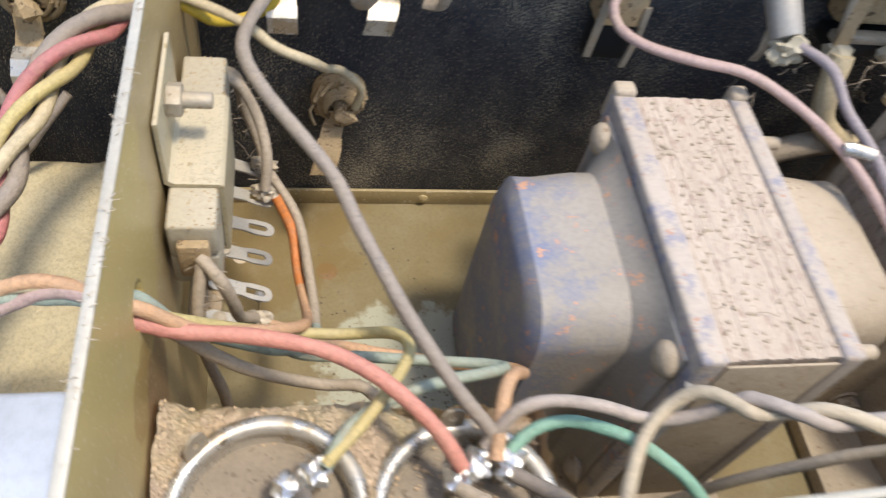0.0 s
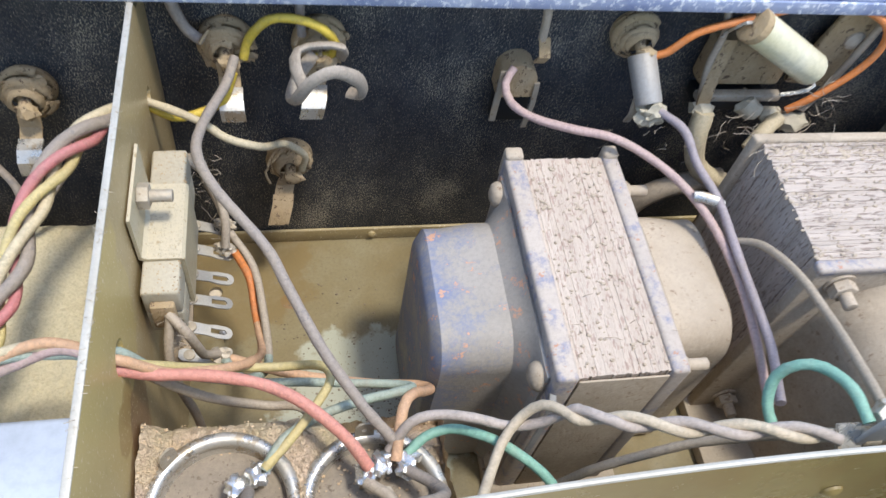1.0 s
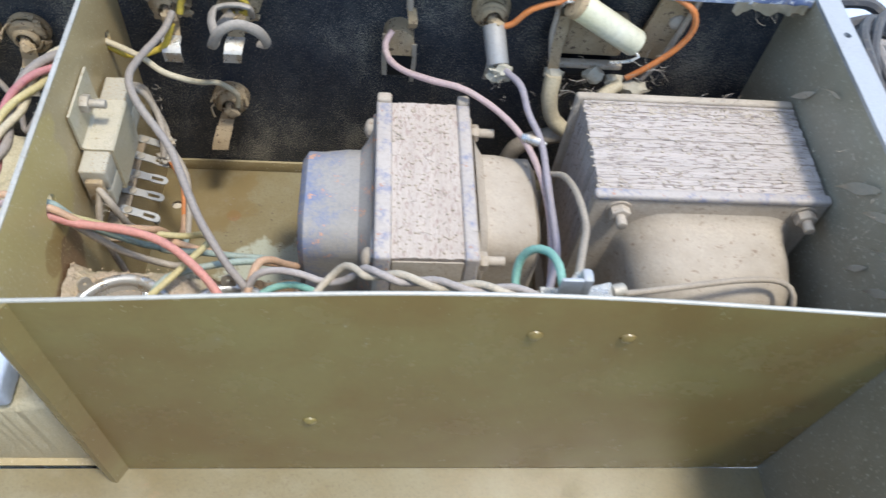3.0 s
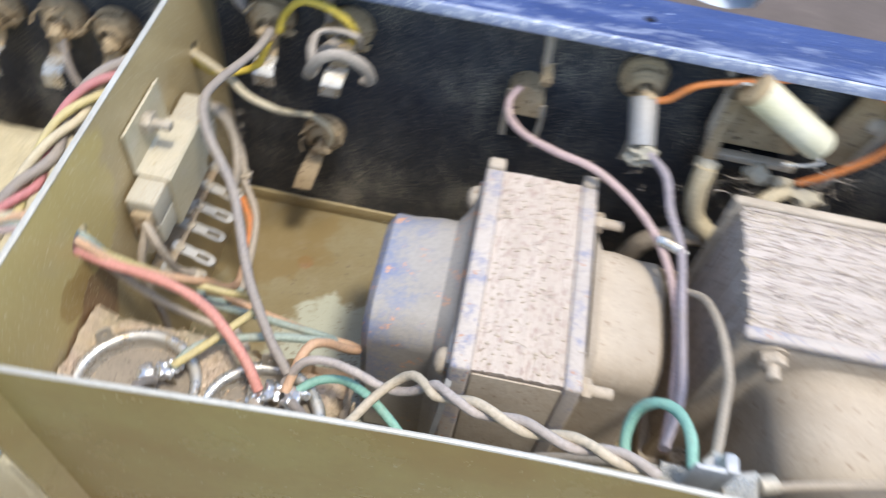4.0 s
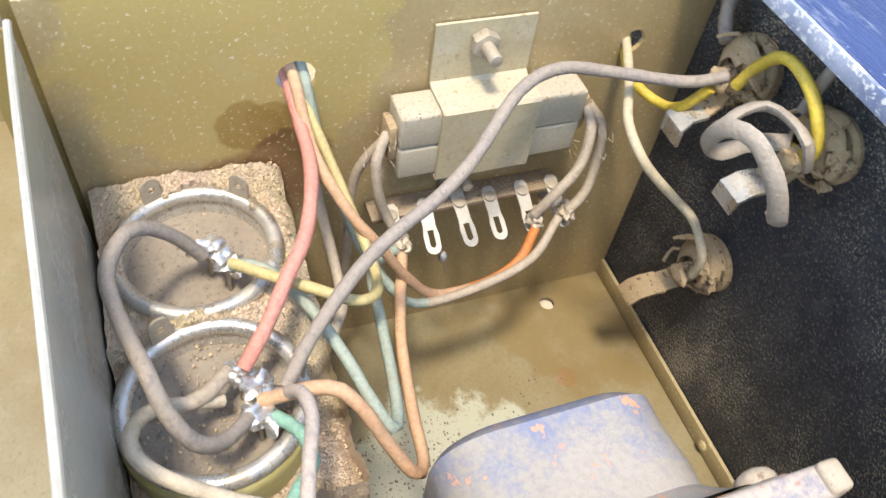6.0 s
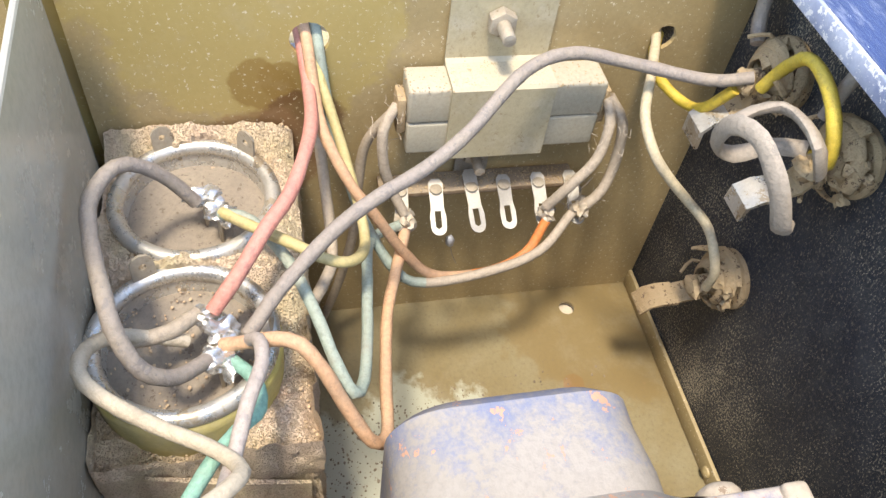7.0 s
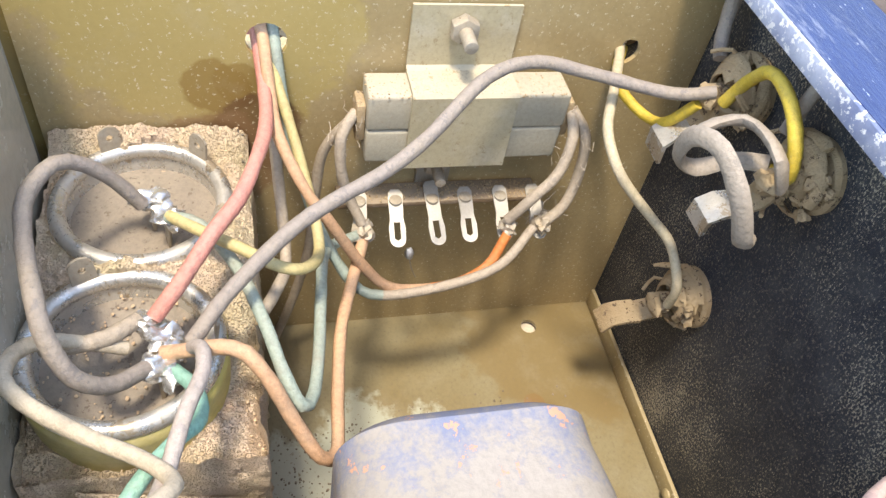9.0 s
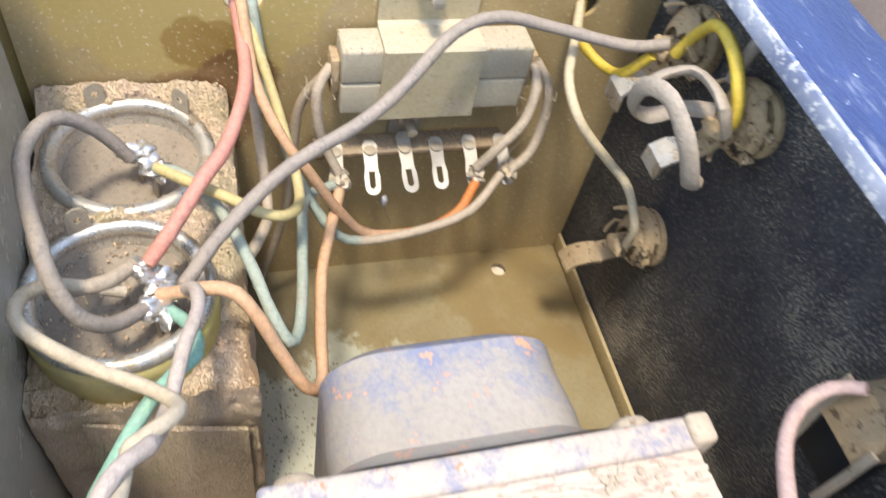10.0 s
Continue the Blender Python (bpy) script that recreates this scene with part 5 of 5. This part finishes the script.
def fluff(c, spread, n, label, seed, size=1.0):
    random.seed(seed)
    bm = bmesh.new()
    for k in range(n):
        p = Vector(c) + Vector([random.uniform(-1, 1) * s for s in spread])
        pts = [p]
        d = Vector((random.uniform(-1, 1), random.uniform(-0.4, 0.4), random.uniform(-1, 0.6))).normalized()
        for j in range(4):
            d = (d + 0.6 * Vector((random.uniform(-1, 1), random.uniform(-0.6, 0.6), random.uniform(-1, 1)))).normalized()
            pts.append(pts[-1] + d * random.uniform(0.0008, 0.0024) * size)
        tube(smooth_path(pts, 0.0012 * size), random.uniform(0.00006, 0.00013) * (0.5 + 0.5 * size), 4, bm=bm, raw=True)
    return tagged(part("fluff", bm, M_DUSTY), label, "fluff", "", "stuff")


fluff((0.205, -0.020, 0.092), (0.022, 0.006, 0.010), 45, "pale lint and cobweb strands round the socket", 11)
fluff((0.257, -0.0125, 0.128), (0.014, 0.002, 0.004), 50, "grey lint hanging under the flange corner", 12)
fluff((0.225, -0.060, 0.1005), (0.045, 0.020, 0.0006), 60, "fine fibres lying on the large transformer", 13)
fluff((0.016, -0.039, 0.064), (0.003, 0.006, 0.004), 9, "lint caught on the solder lugs", 15)


def crumbs(n, x0, x1, y0, y1, z, r0, r1, material, label, seed):
    random.seed(seed)
    bm = bmesh.new()
    for k in range(n):
        p = (random.uniform(x0, x1), random.uniform(y0, y1))
        r = random.uniform(r0, r1)
        zz = z(p[0], p[1]) if callable(z) else z
        vs = bmesh.ops.create_icosphere(bm, subdivisions=1, radius=r)["verts"]
        sx = random.uniform(0.7, 1.6)
        for v in vs:
            v.co = Vector((v.co.x * sx + p[0], v.co.y + p[1], v.co.z * 0.7 + zz + r * 0.5)) + Vector((random.uniform(-1, 1), random.uniform(-1, 1), 0)) * r * 0.25
    return tagged(part("dust_crumbs", bm, material), label, "dust", "", "stuff")


M_CRUMB = mat("dark_crumbs", (0.14, 0.11, 0.08), (0.30, 0.24, 0.17), rough=0.95, grain=900, bump=0.3)
M_CRUMBL = mat("foam_crumbs", (0.60, 0.455, 0.29), (0.48, 0.33, 0.21), rough=0.95, grain=900, bump=0.3)
def foam_top(x, y):
    if min(math.hypot(x - 0.0200, y + 0.1318), math.hypot(x - 0.0558, y + 0.1338)) < 0.0172:
        return 0.0726
    return (0.0765 if x < 0.040 else 0.0765 - 0.011 * min(1, (x - 0.040) / 0.012)) + 0.006 * max(0, 1 - x / 0.007) - 0.0006


crumbs(150, 0.03, 0.074, -0.107, -0.02, 0.0, 0.00015, 0.00045, M_CRUMB, "dark grit scattered on the chassis floor", 21)
crumbs(420, 0.036, 0.076, -0.108, -0.070, 0.0, 0.00012, 0.00036, M_CRUMB, "dark grit gathered by the foam", 22)
crumbs(600, 0.001, 0.076, -0.150, -0.110, foam_top, 0.00015, 0.00038, M_CRUMBL, "foam crumbs on the foam wrap", 23)
crumbs(260, 0.111, 0.136, -0.109, -0.037, 0.0880, 0.0002, 0.0006, M_DUSTY, "dust clots on the small core", 24)
crumbs(420, 0.187, 0.273, -0.084, -0.041, 0.0990, 0.0002, 0.0006, M_DUSTY, "dust clots on the large core", 25)
crumbs(500, 0.0025, 0.0088, -0.088, -0.037, 0.0622, 0.0001, 0.0003, M_POST, "dust grains on the tag strip", 26)
crumbs(260, 0.186, 0.273, -0.0475, -0.0415, 0.0985, 0.0002, 0.0008, M_DUSTY, "fluffy dust along the back edge of the large core", 27)
crumbs(160, 0.1850, 0.1950, -0.088, -0.040, 0.0985, 0.0002, 0.0007, M_DUSTY, "fluffy dust along the side edge of the large core", 28)
fluff((0.228, -0.042, 0.1000), (0.045, 0.002, 0.0008), 70, "lint along the back edge of the large core", 17)
fluff((0.271, -0.085, 0.112), (0.0025, 0.045, 0.012), 24, "lint and scrapings clinging to the side wall", 18, 0.5)


# ---- left bay ----
def foam_block(x0, x1, y0, y1, z, label, seed, amp=0.0014):
    bm = bmesh.new()
    nx, ny = 90, 110
    g = {}
    for i in range(nx + 1):
        for j in range(ny + 1):
            x, y = x0 + (x1 - x0) * i / nx, y0 + (y1 - y0) * j / ny
            e = max(0, 1 - min(x - x0, x1 - x, y - y0, y1 - y) / 0.004)
            g[i, j] = bm.verts.new((x, y, z + amp * noise.noise(Vector((x, y, seed)) * 150) + amp * 0.5 * noise.noise(Vector((x, y, seed)) * 480) + amp * 0.4 * noise.noise(Vector((x, y, seed)) * 1000) - 0.003 * e * e))
    for i in range(nx):
        for j in range(ny):
            bm.faces.new((g[i, j], g[i + 1, j], g[i + 1, j + 1], g[i, j + 1]))
    edge = [(i, 0) for i in range(nx)] + [(nx, j) for j in range(ny)] + [(i, ny) for i in range(nx, 0, -1)] + [(0, j) for j in range(ny, 0, -1)]
    top = [g[e] for e in edge]
    low = [bm.verts.new((v.co.x, v.co.y, -0.006)) for v in top]
    for k in range(len(top)):
        bm.faces.new((top[k], top[(k + 1) % len(top)], low[(k + 1) % len(top)], low[k]))
    return tagged(part("foam_block", bm, M_FOAMY), label, "foam")


M_FOAMY = mat("yellowed_foam", (0.56, 0.48, 0.31), (0.50, 0.42, 0.26), rough=0.95, grain=1100, dust=0.2, dust_col=(0.62, 0.54, 0.38), bump=1.0, bump_size=0.001, fine=0.6)
foam_block(-0.105, -0.004, -0.150, -0.022, 0.046, "block of yellowed rough foam filling the side bay", 5)
tagged(part("dust_clump", blob((-0.012, -0.034, 0.052), 0.010, (0.9, 1.2, 0.7), 0.9, 9, sub=4), mat("grey_dust_clump", (0.42, 0.38, 0.33), (0.30, 0.27, 0.23), rough=0.95, grain=900, bump=1.0, bump_size=0.001)), "clump of grey dust against the partition", "dust clump")
tagged(part("plastic_sheet", box(-0.060, -0.020, -0.150, -0.098, 0.047, 0.060, 0.002, 3), M_SHEET), "pale blue plastic pad on the foam", "pad")


def strand(material, r, ph, label, pts, amp=0.0026, turns=2.6):
    path = smooth_path(pts, 0.003)
    out = []
    for i, p in enumerate(path):
        u = i / (len(path) - 1)
        a = ph + u * turns * 6.283
        k = min(1, u * 6)
        out.append(p + Vector((math.cos(a) * amp, math.sin(a) * amp * 0.6, math.sin(a) * amp)) * k)
    return tagged(part("wire", tube(smooth_path(out, 0.002), r, 10, raw=True, wob=0.08), material), label, "wire", "side bay bundle")


run = [(-0.0030, -0.0215, 0.1010), (-0.0110, -0.0330, 0.1040), (-0.0200, -0.0460, 0.1030), (-0.0270, -0.0600, 0.0980), (-0.0320, -0.0780, 0.0900), (-0.0420, -0.0980, 0.0800), (-0.0620, -0.1150, 0.0700)]
strand(W_CREAM, 0.0015, 0.0, "cream wire in a loose twisted bundle", run)
strand(W_STRAW, 0.0014, 1.5, "yellow wire in a loose twisted bundle", run)
strand(W_RED, 0.0015, 3.1, "faded red wire in a loose twisted bundle", run)
strand(W_GREY, 0.0018, 4.6, "grey wire in a loose twisted bundle", run)
run2 = [(-0.0040, -0.1045, 0.1030), (-0.0140, -0.1000, 0.1010), (-0.0300, -0.1010, 0.0960), (-0.0500, -0.1080, 0.0860), (-0.0750, -0.1130, 0.0700)]
strand(W_PEACH, 0.0013, 0.4, "orange wire leaving the partition hole", run2, 0.0018, 1.5)
strand(W_ROSE, 0.0013, 2.2, "pinkish wire leaving the partition hole", run2, 0.0018, 1.5)
strand(W_GREEN, 0.0013, 4.1, "pale green wire leaving the partition hole", run2, 0.0018, 1.5)
strand(W_CREAM, 0.0013, 5.3, "cream wire leaving the partition hole", run2, 0.0018, 1.5)
wire("wire", W_GREY, 0.0013, [(-0.0560, -0.0110, 0.0850), (-0.0520, -0.0180, 0.0760), (-0.0450, -0.0230, 0.0650), (-0.0430, -0.0300, 0.0560), (-0.0360, -0.0280, 0.0640), (-0.0300, -0.0230, 0.0700)], "thin grey wire looping under a panel terminal")


# ---- coil of cable beside the case ----
def coil():
    t = thing("cable_coil", (0.345, 0.02, 0.06), "loose coil of dark grey cable hanging on the case side", "cable")
    random.seed(5)
    for k in range(11):
        c = Vector((0.352 + 0.0030 * k * random.uniform(0.6, 1.2), 0.012 + 0.006 * math.sin(k * 2.1), 0.036 + 0.0030 * k))
        pts = []
        rx, ry = 0.030 + random.uniform(-0.006, 0.010), 0.046 + random.uniform(-0.010, 0.008)
        for j in range(14):
            a = j * 2 * math.pi / 14
            pts.append((c.x + rx * math.cos(a) + random.uniform(-1, 1) * 0.002, c.y + ry * math.sin(a), c.z + 0.005 * math.sin(a * 2 + k) - 0.012 * math.cos(a)))
        part("turn", tube(smooth_path(pts + [pts[0]], 0.004), 0.0026, 8, closed=True, raw=True), W_BLACK if k % 4 else W_GREY, t)
    part("end", tube([(0.318, 0.050, 0.066), (0.336, 0.066, 0.070), (0.362, 0.070, 0.070), (0.372, 0.062, 0.066), (0.358, 0.058, 0.068), (0.336, 0.052, 0.066)], 0.0034, 8), W_BLACK, t, "doubled cable end")


coil()


def rag():
    """A torn scrap of tape hanging under the flange corner."""
    bm = bmesh.new()
    rows = []
    for i in range(25):
        u = i / 24
        x = 0.243 + 0.030 * u
        drop = 0.0045 + 0.0035 * noise.noise(Vector((u * 5, 1, 0))) + 0.0012 * noise.noise(Vector((u * 22, 2, 0)))
        y = -0.0146 - 0.0012 * noise.noise(Vector((u * 7, 4, 0)))
        rows.append([bm.verts.new((x, y - 0.0010 * k * noise.noise(Vector((u * 9, k, 0))), 0.1300 - drop * k)) for k in (0.0, 0.33, 0.66, 1.0)])
    for a, b in zip(rows, rows[1:]):
        for k in range(3):
            bm.faces.new((a[k], a[k + 1], b[k + 1], b[k]))
    bmesh.ops.solidify(bm, geom=bm.faces[:], thickness=0.0003)
    return tagged(part("torn_tape", bm, M_CERAM), "torn dusty scrap of tape under the flange corner", "tape")


rag()


# ---- lint on edges and wires ----
fluff((-0.0006, -0.078, PART_TOP + 0.0006), (0.0006, 0.062, 0.0003), 120, "pale lint along the partition's top edge", 31, 0.22)
fluff((0.010, -0.0885, 0.086), (0.004, 0.004, 0.008), 26, "lint on the resistor leads", 32, 0.4)
fluff((0.014, -0.0345, 0.080), (0.004, 0.004, 0.010), 26, "lint on the curved resistor leads", 33, 0.4)
fluff((0.1235, -0.073, 0.0892), (0.016, 0.038, 0.0006), 40, "fine fibres lying on the small transformer", 34, 0.6)
fluff((0.150, -0.036, 0.0950), (0.018, 0.006, 0.004), 16, "lint hanging on the rose wire", 35, 0.6)
crumbs(500, 0.0015, 0.011, -0.084, -0.037, 0.0963, 0.00010, 0.00026, M_POST, "fine grit on the resistor", 36)
crumbs(420, 0.0025, 0.0106, -0.0738, -0.0505, 0.0975, 0.00009, 0.00022, M_CERAM, "pale grit on the clamp bracket", 38)


def wire_tie():
    t = thing("wire_tie", (0.164, -0.049, 0.091), "short white tie round the rose and lilac wires", "tie")
    part("band", tube([(0.1618, -0.0537, 0.0900), (0.1640, -0.0545, 0.0906), (0.1684, -0.0565, 0.0906)], 0.0018, 10, flat=(1.0, 0.7)), M_TIN, t)
    part("tail", tube([(0.1684, -0.0565, 0.0906), (0.1708, -0.0566, 0.0900)], 0.0009, 8), M_TIN, t)


wire_tie()
